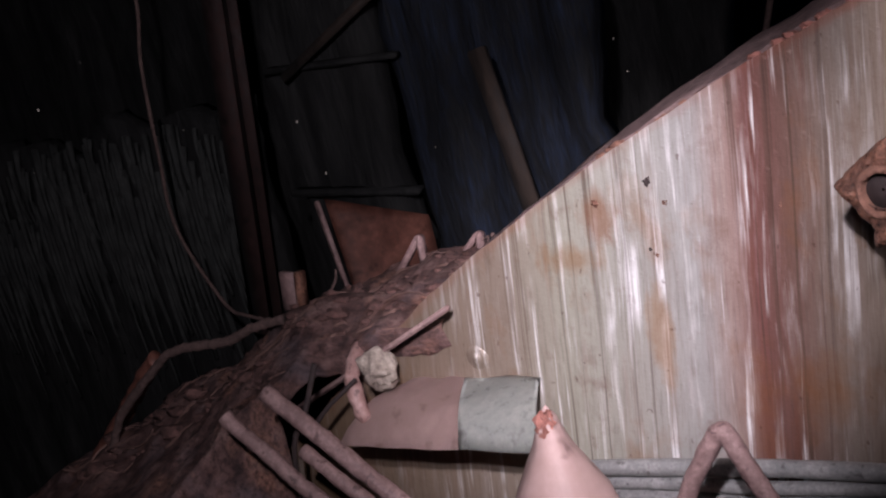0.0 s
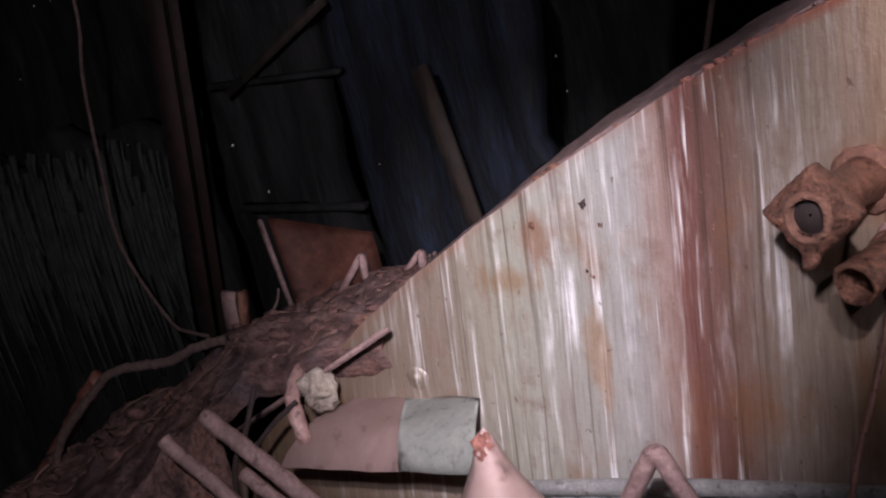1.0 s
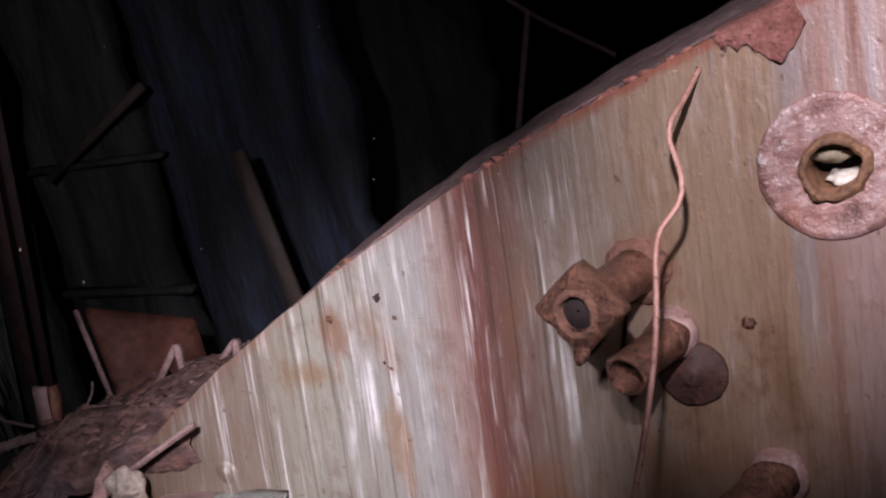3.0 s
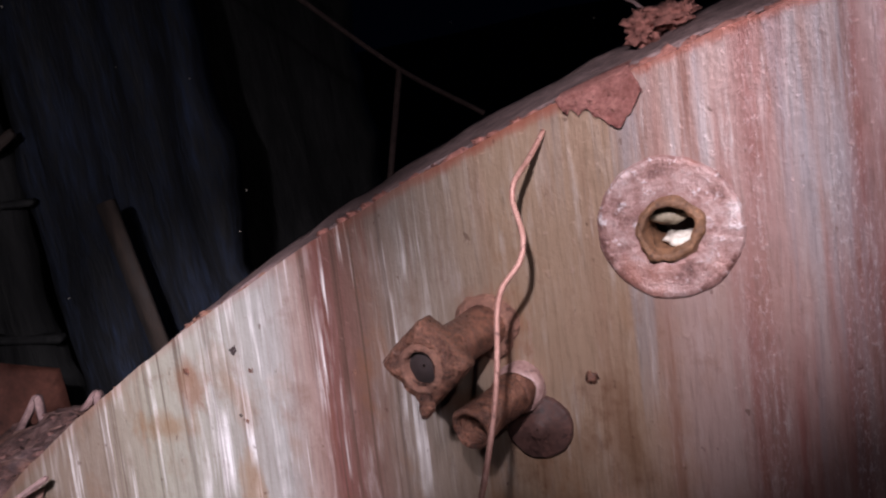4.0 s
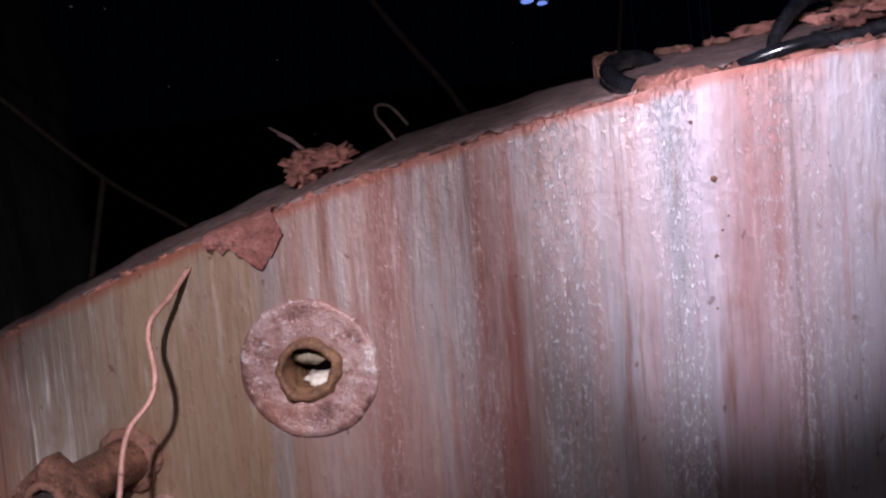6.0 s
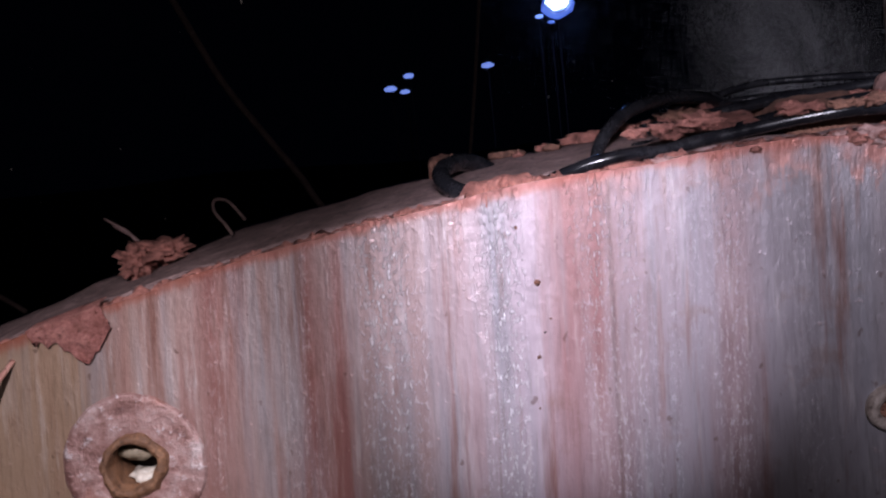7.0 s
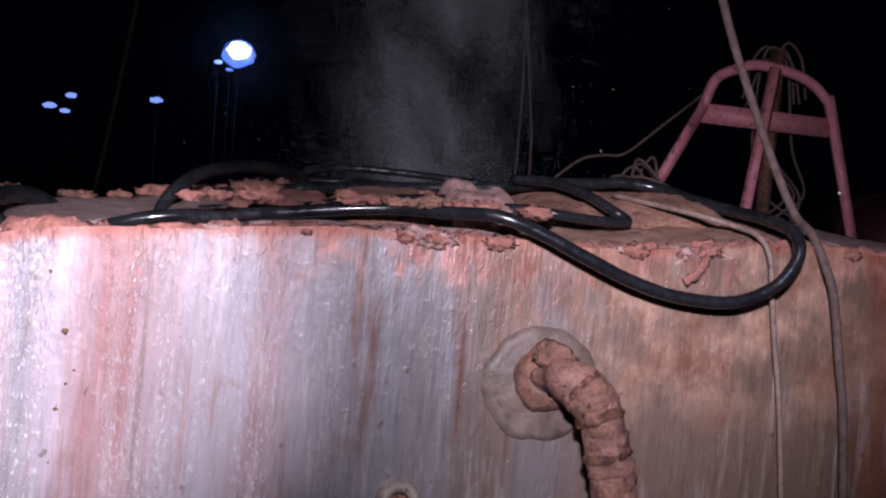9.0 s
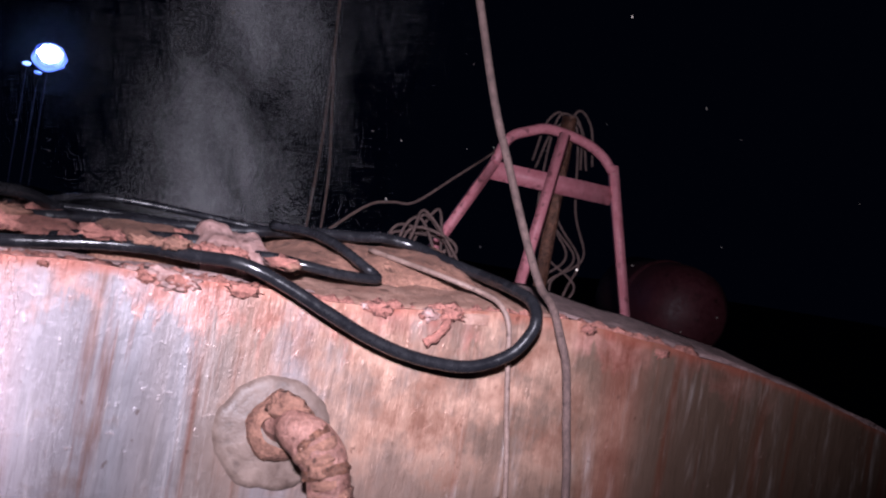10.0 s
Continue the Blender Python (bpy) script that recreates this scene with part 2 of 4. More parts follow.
# near-black; in the bores this colour carries the holes' shade
BORE = plain("dark_bore", (0.014, 0.009, 0.009), (0.06, 0.036, 0.034), 40, 0.85)
BROWN = plain("brown_rust_scale", (0.10, 0.042, 0.03), (0.42, 0.21, 0.145), 40, 0.85, 0.0, 1.0, 0.010)
PALE = plain("pale_mineral", (0.30, 0.26, 0.21), (0.68, 0.63, 0.55), 40, 0.55)
RUBBER = plain("black_rubber", (0.006, 0.006, 0.008), (0.02, 0.02, 0.023), 14, 0.24, 0.0, 0.2, 0.001)
ROPE = plain("silted_rope", (0.05, 0.030, 0.027), (0.19, 0.12, 0.105), 90, 0.9)
WIRE = plain("copper_toned_wire", (0.36, 0.17, 0.13), (0.66, 0.38, 0.32), 80, 0.55, 0.2)
HEAP = plain("silted_wreckage", (0.028, 0.013, 0.011), (0.27, 0.135, 0.115), 26, 0.9, 0.0, 1.0, 0.02, (1, 1, 1), 0.13)
ROD = plain("pinkish_rusted_rod", (0.10, 0.055, 0.052), (0.37, 0.24, 0.225), 35, 0.7, 0.0, 0.5, 0.003, (1, 1, 1))
SHEET = plain("red_lead_painted_steel", (0.07, 0.025, 0.018), (0.30, 0.12, 0.085), 14, 0.6)
PAINTED = plain("pink_red_frame_paint", (0.52, 0.15, 0.18), (0.80, 0.34, 0.38), 30, 0.5)
BUOY = plain("dull_red_float", (0.06, 0.013, 0.018), (0.12, 0.028, 0.035), 12, 0.6)
# the water's blue and the dimness of distance are put into these two colours
BLUE = plain("water_blue_bulkhead", (0.002, 0.003, 0.006), (0.018, 0.029, 0.060), 9, 0.8, 0.0, 0.8, 0.01, (3, 3, 0.5), 0.08, 0.55)
GREY = plain("dimmed_rusticled_bulkhead", (0.003, 0.003, 0.003), (0.032, 0.031, 0.030), 10, 0.85, 0.0, 0.9, 0.012, (3, 3, 0.5), 0.10, 0.53)
# plank and bar timber, darkened in colour for the weak light at the wall
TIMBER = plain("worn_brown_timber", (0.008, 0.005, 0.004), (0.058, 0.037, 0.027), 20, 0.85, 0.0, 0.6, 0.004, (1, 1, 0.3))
SLICK = plain("smooth_pink_scale", (0.30, 0.19, 0.17), (0.50, 0.35, 0.325), 9, 0.62, 0.0, 0.25, 0.003, (1, 1, 1), 0.2)
SILT = plain("grey_seabed_silt", (0.05, 0.045, 0.04), (0.11, 0.10, 0.09), 3, 0.95, 0.0, 0.6, 0.02)


def emitter(name, color, strength):
    m = bpy.data.materials.new(name)
    m.use_nodes = True
    b = m.node_tree.nodes["Principled BSDF"]
    b.inputs["Base Color"].default_value = (0.8, 0.85, 1, 1)
    b.inputs["Emission Color"].default_value = (*color, 1)
    b.inputs["Emission Strength"].default_value = strength
    return m


LAMP_GLASS = emitter("lit_lamp_glass", (0.55, 0.76, 1.0), 9)
# for the dimmer lenses, and for the discs that imitate the halo
LAMP_DIM = emitter("dim_lamp_glow", (0.22, 0.34, 1.0), 1.2)
LAMP_FAINT = emitter("faint_lamp_glow", (0.04, 0.10, 1.0), 0.28)

# ---- mesh helpers ----


def mesh_of(name, bm, material, smooth=True):
    me = bpy.data.meshes.new(name)
    bmesh.ops.recalc_face_normals(bm, faces=bm.faces)
    bm.to_mesh(me)
    bm.free()
    me.materials.append(material)
    for p in me.polygons:
        p.use_smooth = smooth
    return me


def thing(name, label, category, group="", kind="", at=(0, 0, 0)):
    ob = new(name)
    ob.location = at
    ob.empty_display_size = 0.02
    return tagged(ob, label, category, group, kind)


def part(name, bm, material, parent, label="", smooth=True):
    ob = new(name, mesh_of(name, bm, material, smooth))
    ob.parent = parent
    off = Vector((0, 0, 0))
    p = parent
    while p is not None:
        off += p.location
        p = p.parent
    ob.data.transform(Matrix.Translation(-off))
    if label:
        tagged(ob, label)
    return ob


def solo(name, bm, material, label, category, group="", kind="", smooth=True):
    return tagged(new(name, mesh_of(name, bm, material, smooth)), label, category, group, kind)


def spline(points, steps=8):
    """Catmull-Rom through the points."""
    pts = [Vector(p) for p in points]
    pts = [2 * pts[0] - pts[1]] + pts + [2 * pts[-1] - pts[-2]]
    out = []
    for i in range(1, len(pts) - 2):
        a, b, c, d = pts[i - 1:i + 3]
        for k in range(steps):
            t = k / steps
            out.append(0.5 * ((2 * b) + (c - a) * t + (2 * a - 5 * b + 4 * c - d) * t * t + (3 * b - a - 3 * c + d) * t ** 3))
    out.append(pts[-2])
    return out


def tube(points, radius, sides=10, rough=0.0, seed=0, taper=1.0, bm=None):
    """A round tube along a polyline, its skin roughened by noise."""
    bm = bm or bmesh.new()
    pts = [Vector(p) for p in points]
    rings = []
    side = None
    for i, p in enumerate(pts):
        d = (pts[min(i + 1, len(pts) - 1)] - pts[max(i - 1, 0)]).normalized()
        if side is None:
            side = d.orthogonal().normalized()
        side = (side - d * side.dot(d)).normalized()
        up = d.cross(side)
        r = radius * (1 + (taper - 1) * i / max(1, len(pts) - 1))
        ring = []
        for k in range(sides):
            a = 2 * math.pi * k / sides
            q = p + (side * math.cos(a) + up * math.sin(a)) * r
            if rough:
                q += (q - p) * rough * noise.noise(q * (0.9 / radius) + Vector((seed, 0, 0)))
            ring.append(bm.verts.new(q))
        rings.append(ring)
    for a, b in zip(rings, rings[1:]):
        for k in range(sides):
            bm.faces.new((a[k], a[(k + 1) % sides], b[(k + 1) % sides], b[k]))
    bm.faces.new(rings[0][::-1])
    bm.faces.new(rings[-1])
    return bm


def lump(center, size, seed=0, rough=0.35, sub=3, freq=1.5, bm=None):
    """An uneven lump of crust."""
    own = bmesh.new()
    bmesh.ops.create_icosphere(own, subdivisions=sub, radius=1.0)
    s = Vector(size)
    for v in own.verts:
        n = v.co.normalized()
        k = 1 + rough * noise.fractal(n * freq + Vector((seed * 3.7, seed, 0)), 1.0, 2.0, 4)
        v.co = Vector((n.x * s.x, n.y * s.y, n.z * s.z)) * k + Vector(center)
    if bm is None:
        return own
    me = bpy.data.meshes.new("tmp")
    own.to_mesh(me)
    own.free()
    bm.from_mesh(me)
    bpy.data.meshes.remove(me)
    return bm


def lathe(profile, origin, axis, sides=40, rough=0.0, seed=0):
    """A turned form: profile of (radius, along) round the axis."""
    bm = bmesh.new()
    ax = Vector(axis).normalized()
    a, o = ax.orthogonal().normalized(), Vector(origin)
    b = ax.cross(a)
    rings = []
    for r, h in profile:
        ring = []
        for k in range(sides):
            t = 2 * math.pi * k / sides
            q = o + ax * h + (a * math.cos(t) + b * math.sin(t)) * r
            if rough:
                q += (a * math.cos(t) + b * math.sin(t)) * rough * noise.fractal(q * 45 + Vector((seed, 0, 0)), 1.0, 2.0, 3)
            ring.append(bm.verts.new(q))
        rings.append(ring)
    for p, q in zip(rings, rings[1:]):
        for k in range(sides):
            bm.faces.new((p[k], p[(k + 1) % sides], q[(k + 1) % sides], q[k]))
    return bm, rings


def beam(a, b, w, h, up=(0, 0, 1), bevel=0.002, bm=None):
    """A bar of rectangular section from a to b."""
    own = bmesh.new()
    a, b = Vector(a), Vector(b)
    d = b - a
    bmesh.ops.create_cube(own, size=1.0)
    m = Matrix.Diagonal((w, h, d.length, 1))
    bmesh.ops.transform(own, matrix=m, verts=own.verts)
    bmesh.ops.bevel(own, geom=list(own.edges), offset=bevel, segments=2, affect="EDGES")
    z = d.normalized()
    x = Vector(up).cross(z)
    x = x.normalized() if x.length > 1e-4 else z.orthogonal().normalized()
    y = z.cross(x)
    r = Matrix((x, y, z)).transposed().to_4x4()
    bmesh.ops.transform(own, matrix=Matrix.Translation((a + b) / 2) @ r, verts=own.verts)
    return own


# ---- the boiler ----
CX, CZ, R = 1.171, -1.709, 2.797
FLOOR = -1.5


def swell(x):
    """How far the crusted eastern shoulder stands proud of the true circle."""
    t = min(1.0, max(0.0, (x - 1.28) / 0.34))
    return 0.042 * t * t * (3 - 2 * t) + 0.012 * min(1.0, max(0.0, (x - 1.62) / 0.2))


def on_edge(x, extra=0.0):
    """Height of the boiler's rim above x."""
    return CZ + math.sqrt((R + extra) ** 2 - (x - CX) ** 2) + swell(x)


ground = bmesh.new()
for i in range(61):
    for j in range(61):
        x, y = (i - 30) ** 3 / 27000 * 60, (j - 30) ** 3 / 27000 * 60
        ground.verts.new((x, y, FLOOR + 0.12 * noise.noise((x * 0.8, y * 0.8, 0)) + 0.4 * noise.noise((x * 0.1, y * 0.1, 3))))
ground.verts.ensure_lookup_table()
for i in range(60):
    for j in range(60):
        a = i * 61 + j
        ground.faces.new([ground.verts[k] for k in (a, a + 61, a + 62, a + 1)])
solo("ground", ground, SILT, "grey silt of the dark sea floor", "seabed", kind="structure")

boiler = thing("boiler", "huge scoured steel boiler with a streaked round end plate", "boiler", at=(CX, 0, FLOOR))
HOLE, HOLE_R = Vector((0.484, 0, 0.851)), 0.034


def end_plate():
    """The flat round end, a ring of wedges round the tube hole, 24 mm thick, with a slightly eaten edge."""
    bm = bmesh.new()
    n, rows = 720, 26
    grid = []
    for k in range(n):
        a = 2 * math.pi * k / n
        far = Vector((CX + R * math.cos(a), 0, CZ + R * math.sin(a)))
        # finer spacing by angle as seen from the hole
        far.z += swell(far.x) if far.z > 0 else 0.0
        d = (far - HOLE).normalized()
        near = HOLE + d * HOLE_R
        far = far + (far - Vector((CX, 0, CZ))).normalized() * (0.004 * noise.noise(far * 9) + 0.0025 * noise.noise(far * 40))
        grid.append([near.lerp(far, (i / rows) ** 1.6) for i in range(rows + 1)])
    vs = [[bm.verts.new(p + Vector((0, 0.0035 * noise.noise(p * 2.2) if 0 < i else 0, 0))) for i, p in enumerate(col)] for col in grid]
    back = [[bm.verts.new(col[i] + Vector((0, 0.024, 0))) for i in (0, rows)] for col in grid]
    side = [[bm.verts.new(col[i].co) for i in (0, rows)] for col in vs]
    for k in range(n):
        k2 = (k + 1) % n
        for i in range(rows):
            bm.faces.new((vs[k][i], vs[k2][i], vs[k2][i + 1], vs[k][i + 1]))
        bm.faces.new((side[k][1], side[k2][1], back[k2][1], back[k][1]))
        bm.faces.new((side[k][0], back[k][0], back[k2][0], side[k2][0]))
        bm.faces.new((back[k][0], back[k][1], back[k2][1], back[k2][0]))
    return bm


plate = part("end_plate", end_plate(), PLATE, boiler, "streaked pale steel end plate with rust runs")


def ring_of(r0, y0, y1, seed, thick=0.03, n=900, wear=0.006, flare=0.0, grow=1.0):
    bm = bmesh.new()
    lift = Vector((0, 0, 0))
    ys = [y0 + (y1 - y0) * i / 8 for i in range(9)]
    rows = []
    for k in range(n):
        a = 2 * math.pi * k / n
        c = Vector((math.cos(a), 0, math.sin(a)))
        row = []
        for y in ys:
            p = Vector((CX, y, CZ)) + c * (r0 + flare * (y - y0) / (y1 - y0))
            lift.z = grow * swell(p.x) if p.z > 0 else 0.0
            row.append(bm.verts.new(p + lift + c * wear * noise.fractal(p * 14 + Vector((seed, 0, 0)), 1.0, 2.0, 3)))
        row.append(bm.verts.new(Vector((CX, y1, CZ)) + lift + c * (r0 + flare - thick)))
        row.append(bm.verts.new(Vector((CX, y0, CZ)) + lift + c * (r0 - thick)))
        rows.append(row)
    for a, b in zip(rows, rows[1:] + rows[:1]):
        for i in range(len(a)):
            j = (i + 1) % len(a)
            bm.faces.new((a[i], b[i], b[j], a[j]))
    return bm


part("rim", ring_of(R + 0.002, 0.027, 0.225, 1, 0.05, 900, 0.004, 0.015), RIM, boiler, "rust-brown rim band behind the end plate")
part("shell", ring_of(R - 0.06, 0.03, 1.75, 5, 0.03, 400, 0.006, 0.0, 1.8), RIM, boiler, "dark rusted cylindrical shell")
bm, rings = lathe([(R - 0.07, 0), (0.3, 0.25), (0.01, 0.26)], (CX, 1.74, CZ), (0, 1, 0), 96)
part("back_plate", bm, RIM, boiler)

# crust along the edge of the end plate
rnd = random.Random(5)


def crumb(center, size, seed, mat, owner):
    return part("edge_crust", lump(center, size, seed, 0.8, 3, 3.0), mat, owner, "flaking orange rust crust")


for k in range(12):
    x0 = -0.30 + k * 0.167
    pts = []
    for i in range(40):
        x = x0 + 0.167 * i / 39
        pts.append((x, 0.012 + 0.006 * noise.noise((x * 50, 0, 1)), on_edge(x) - 0.004 + 0.004 * noise.noise((x * 60, 2, 0))))
    part("edge_crust", tube(pts, 0.0036 if x0 < 0.18 else 0.0055 if x0 < 0.75 else 0.0070, 8, 1.1, k), CRUST if x0 > 0.18 else BROWN, boiler, "flaking orange rust crust" if x0 > 0.18 else "brown rust crust")
for i in range(70):
    x = rnd.choice((rnd.uniform(0.2, 1.7), rnd.uniform(0.8, 1.45)))
    s0 = rnd.uniform(0.003, 0.009) * (1.2 if 0.85 < x < 1.45 else 0.8)
    crumb((x, rnd.uniform(-0.002, 0.016), on_edge(x) - 0.004 + rnd.uniform(-0.006, 0.003)), (s0 * rnd.uniform(0.9, 1.6), s0 * 0.35, s0 * 0.7), i, CRUST if rnd.random() < 0.6 else PINK, boiler)
for i, x in enumerate((-0.048, -0.036, -0.026, 0.135, 0.16, 0.172, 0.19, 0.205, 0.32, 0.335, 0.36)):
    s0 = 0.0045 + 0.0025 * abs(noise.noise((i * 1.7, 0, 3)))
    crumb((x, 0.006, on_edge(x) + 0.001), (s0 * 1.5, s0, s0 * 0.7), i + 70, CRUST if i > 2 else BROWN, boiler)
# rust blisters and pits
for i, (x, z, r) in enumerate(((0.0, 0.778, 0.0085), (0.016, 0.754, 0.006), (0.045, 0.751, 0.003), (-0.065, 0.76, 0.006), (-0.011, 0.704, 0.0032), (-0.005, 0.697, 0.0035), (0.136, 0.741, 0.005), (0.384, 0.713, 0.008),
                               (0.593, 0.963, 0.006), (0.866, 0.985, 0.006), (0.862, 0.918, 0.005), (0.10, 0.477, 0.010), (1.035, 0.875, 0.004), (0.852, 1.035, 0.003), (0.875, 0.952, 0.0025), (0.858, 0.872, 0.004), (0.869, 0.940, 0.0025))):
    r *= 0.5 if x > 0.8 else 0.75
    part("rust_blister", lump((x, 0.0008, z), (r, 0.0012, r), i, 0.6, 3, 2.2), FITTING if i % 4 else BORE, boiler, "dark brown rust blister")

# ---- fittings on the end plate ----
FACE = -0.004


def flange_scale():
    n = Nodes("mottled_flange_scale")
    v = n.coords()
    a, b, c = n.noise(v, 26, 6, 0.7), n.noise(v, 90, 5, 0.7), n.noise(v, 11, 4, 0.6)
    col = n.ramp(a, [(0.36, (0.10, 0.045, 0.038)), (0.46, (0.25, 0.135, 0.12)), (0.56, (0.33, 0.215, 0.20)), (0.68, (0.47, 0.38, 0.37))])
    col = n.mix(n.ramp(b, [(0.58, (0, 0, 0)), (0.68, (0.7, 0.7, 0.7))]), col, (0.62, 0.56, 0.57))
    col = n.mix(n.ramp(c, [(0.52, (0, 0, 0)), (0.66, (0.6, 0.6, 0.6))]), col, (0.36, 0.15, 0.11))
    return n.finish(col, n.math("ADD", 0.12, n.math("MULTIPLY", b, 0.4)), 0.15, n.math("ADD", a, b), 0.8, 0.004)


def tube_flange():
    t = thing("tube_flange", "round pink-scaled steel flange round an open tube hole", "flange", at=(HOLE.x, 0, HOLE.z))
    bm, _ = lathe([(0.028, 0.0), (0.036, 0.002), (0.046, 0.0016), (0.056, 0.0012), (0.060, 0.0022), (0.0645, 0.0018), (0.067, 0.0), (0.068, -0.006)], (HOLE.x, FACE + 0.003, HOLE.z), (0, -1, 0), 96, 0.002)
    part("ring", bm, flange_scale(), t, "pink and white scaled ring")
    bm, _ = lathe([(0.022, 0.05), (0.022, -0.009), (0.025, -0.011), (0.030, -0.009), (0.032, 0.004)], (HOLE.x, 0, HOLE.z), (0, 1, 0), 64, 0.006, 3)
    part("collar", bm, plain("brown_rust_collar", (0.06, 0.026, 0.015), (0.36, 0.185, 0.10), 60, 0.5, 0.1, 0.9, 0.006), t, "brown rusted inner collar")
    bm, r = lathe([(0.033, 0.05), (0.033, 0.055), (0.001, 0.055)], (HOLE.x, 0, HOLE.z), (0, 1, 0), 32)
    part("bore", bm, BORE, t, "dark tube bore")
    # pale piece whose white also stands for the glint inside the hole
    part("plug_scale", lump((HOLE.x + 0.005, 0.016, HOLE.z - 0.014), (0.016, 0.010, 0.007), 4, 0.4), PALE, t, "pale deposit in the hole, whitened for a glint")
    part("plug_scale", lump((HOLE.x - 0.002, 0.020, HOLE.z + 0.010), (0.020, 0.012, 0.010), 9, 0.4), plain("tan_scale", (0.10, 0.08, 0.05), (0.38, 0.31, 0.22), 60), t)


tube_flange()


def pipe_stub(base, tip, radius, wall, label, collar=True):
    b, ax = Vector(base), Vector(tip) - Vector(base)
    length = ax.length
    t = thing("pipe_stub", label, "pipe stub", at=base)
    prof = [(radius, -0.01), (radius * 1.02, length * 0.3), (radius * 0.97, length * 0.6), (radius * 1.05, length), (radius * 0.95, length + 0.004), (radius - wall, length + 0.002), (radius - wall, length - 0.03), (0.001, length - 0.03)]
    bm, _ = lathe(prof, b, ax, 32, 0.0045, base[0] * 9)
    part("pipe", bm, FITTING, t)
    if collar:
        bm, _ = lathe([(radius * 1.0, 0.016), (radius * 1.22, 0.014), (radius * 1.3, 0.004), (radius * 1.3, -0.01)], b, (0, -1, 0), 36, 0.003, 2)
        part("collar", bm, PINK, t, "pale scaled collar at the plate")
        bm, _ = lathe([(radius * 1.0, 0.026), (radius * 1.1, 0.024), (radius * 1.1, 0.018), (radius * 1.0, 0.016)], b, ax, 32, 0.002, 5)
        part("thread_ring", bm, FITTING, t)
    return t


pipe_stub((0.312, 0, 0.711), (0.291, -0.095, 0.708), 0.0195, 0.005, "short open rusty pipe stub standing out from the boiler plate")


def clamped_stub():
    base, tip = Vector((0.288, 0, 0.776)), Vector((0.270, -0.112, 0.782))
    ax = (tip - base).normalized()
    t = thing("clamped_pipe_stub", "rusty pipe stub ending in a crusted square clamp flange", "pipe stub", at=base)
    bm, _ = lathe([(0.025, -0.01), (0.0225, 0.012), (0.0205, 0.04), (0.0215, 0.075), (0.0195, 0.112)], base, ax, 36, 0.0022, 8)
    part("pipe", bm, FITTING, t)
    bm, _ = lathe([(0.020, 0.008), (0.029, 0.005), (0.033, 0.001), (0.033, -0.01)], base, (0, -1, 0), 32, 0.006, 6)
    part("weld_bead", bm, BROWN, t, "orange rust bleeding round the pipe's root")
    side = Vector((0, 0, 1)).cross(ax).normalized()
    up = ax.cross(side)

    def at(a, r, h):
        return tip + side * r * math.cos(radians(a)) + up * r * math.sin(radians(a)) + ax * h

    # square flange standing on a corner, its rim eaten, with an open bore
    own = bmesh.new()
    sides, rings = 96, []
    prof = ((0.0165, 0.003), (0.0165, 0.014), (0.60, 0.0155), (0.90, 0.014), (1.0, 0.009), (0.99, -0.010), (0.93, -0.013), (0.45, -0.013))
    for r, h in prof:
        ring = []
        for k in range(sides):
            a = 360 * k / sides
            c, d = math.cos(radians(a + 6)), math.sin(radians(a + 6))
            square = 0.0435 / (abs(c) ** 1.04 + abs(d) ** 1.04) ** (1 / 1.04)
            rad = r if r < 0.02 else max(0.0185, r * square * (1 + 0.05 * noise.fractal((c * 2.6, d * 2.6, 4), 1.0, 2.0, 4)))
            ring.append(own.verts.new(at(a, rad, h + 0.0028 * noise.noise((c * 4, d * 4, r * 3)))))
        rings.append(ring)
    for p, q in zip(rings, rings[1:]):
        for k in range(sides):
            own.faces.new((p[k], p[(k + 1) % sides], q[(k + 1) % sides], q[k]))
    part("flange_plate", own, FITTING, t, "crusted square flange standing on its corner")
    bm, _ = lathe([(0.0155, 0.008), (0.0160, 0.0165), (0.0185, 0.0185), (0.0225, 0.0165), (0.024, 0.010)], tip, ax, 32, 0.003, 3)
    part("bore_lip", bm, BROWN, t, "orange crusted lip of the bore")
    # shallow disc painted dark in place of a deep shaded bore
    bm, _ = lathe([(0.001, 0.009), (0.0168, 0.009), (0.0168, 0.002)], tip, ax, 24, 0.001)
    part("bore_shade_disc", bm, BORE, t, "near-black disc, the bore's shade in its colour")
    drip = [at(264, 0.030, 0.008), at(262, 0.042, 0.010), at(258, 0.050, 0.006)]
    part("drip", tube(spline(drip), 0.0085, 10, 0.7, 7, 0.5), FITTING, t, "rust drip hanging from the flange's corner")


clamped_stub()

bm, _ = lathe([(0.001, -0.011), (0.008, -0.011), (0.012, -0.006), (0.030, -0.005), (0.033, -0.003), (0.034, 0.004)], (0.323, 0, 0.668), (0, 1, 0), 40, 0.003, 4)
solo("round_cap", bm, plain("dark_brown_cap", (0.03, 0.013, 0.011), (0.12, 0.052, 0.04), 50), "dark brown round capped hole in the boiler plate", "cap")

plug = thing("tube_plug", "small pale round tube fitting set in the plate", "tube plug", at=(1.160, 0, 0.848))
bm, _ = lathe([(0.010, 0.006), (0.010, -0.010), (0.017, -0.012), (0.020, -0.006), (0.021, 0.004)], (1.160, 0, 0.848), (0, 1, 0), 32, 0.0015)
part("ring", bm, plain("tan_white_ring", (0.14, 0.10, 0.08), (0.46, 0.39, 0.34), 70, 0.6), plug, "pale ring")
bm, _ = lathe([(0.001, -0.004), (0.011, -0.004), (0.011, 0.004)], (1.160, 0, 0.848), (0, 1, 0), 20)
part("core", bm, FITTING, plug, "brown core")

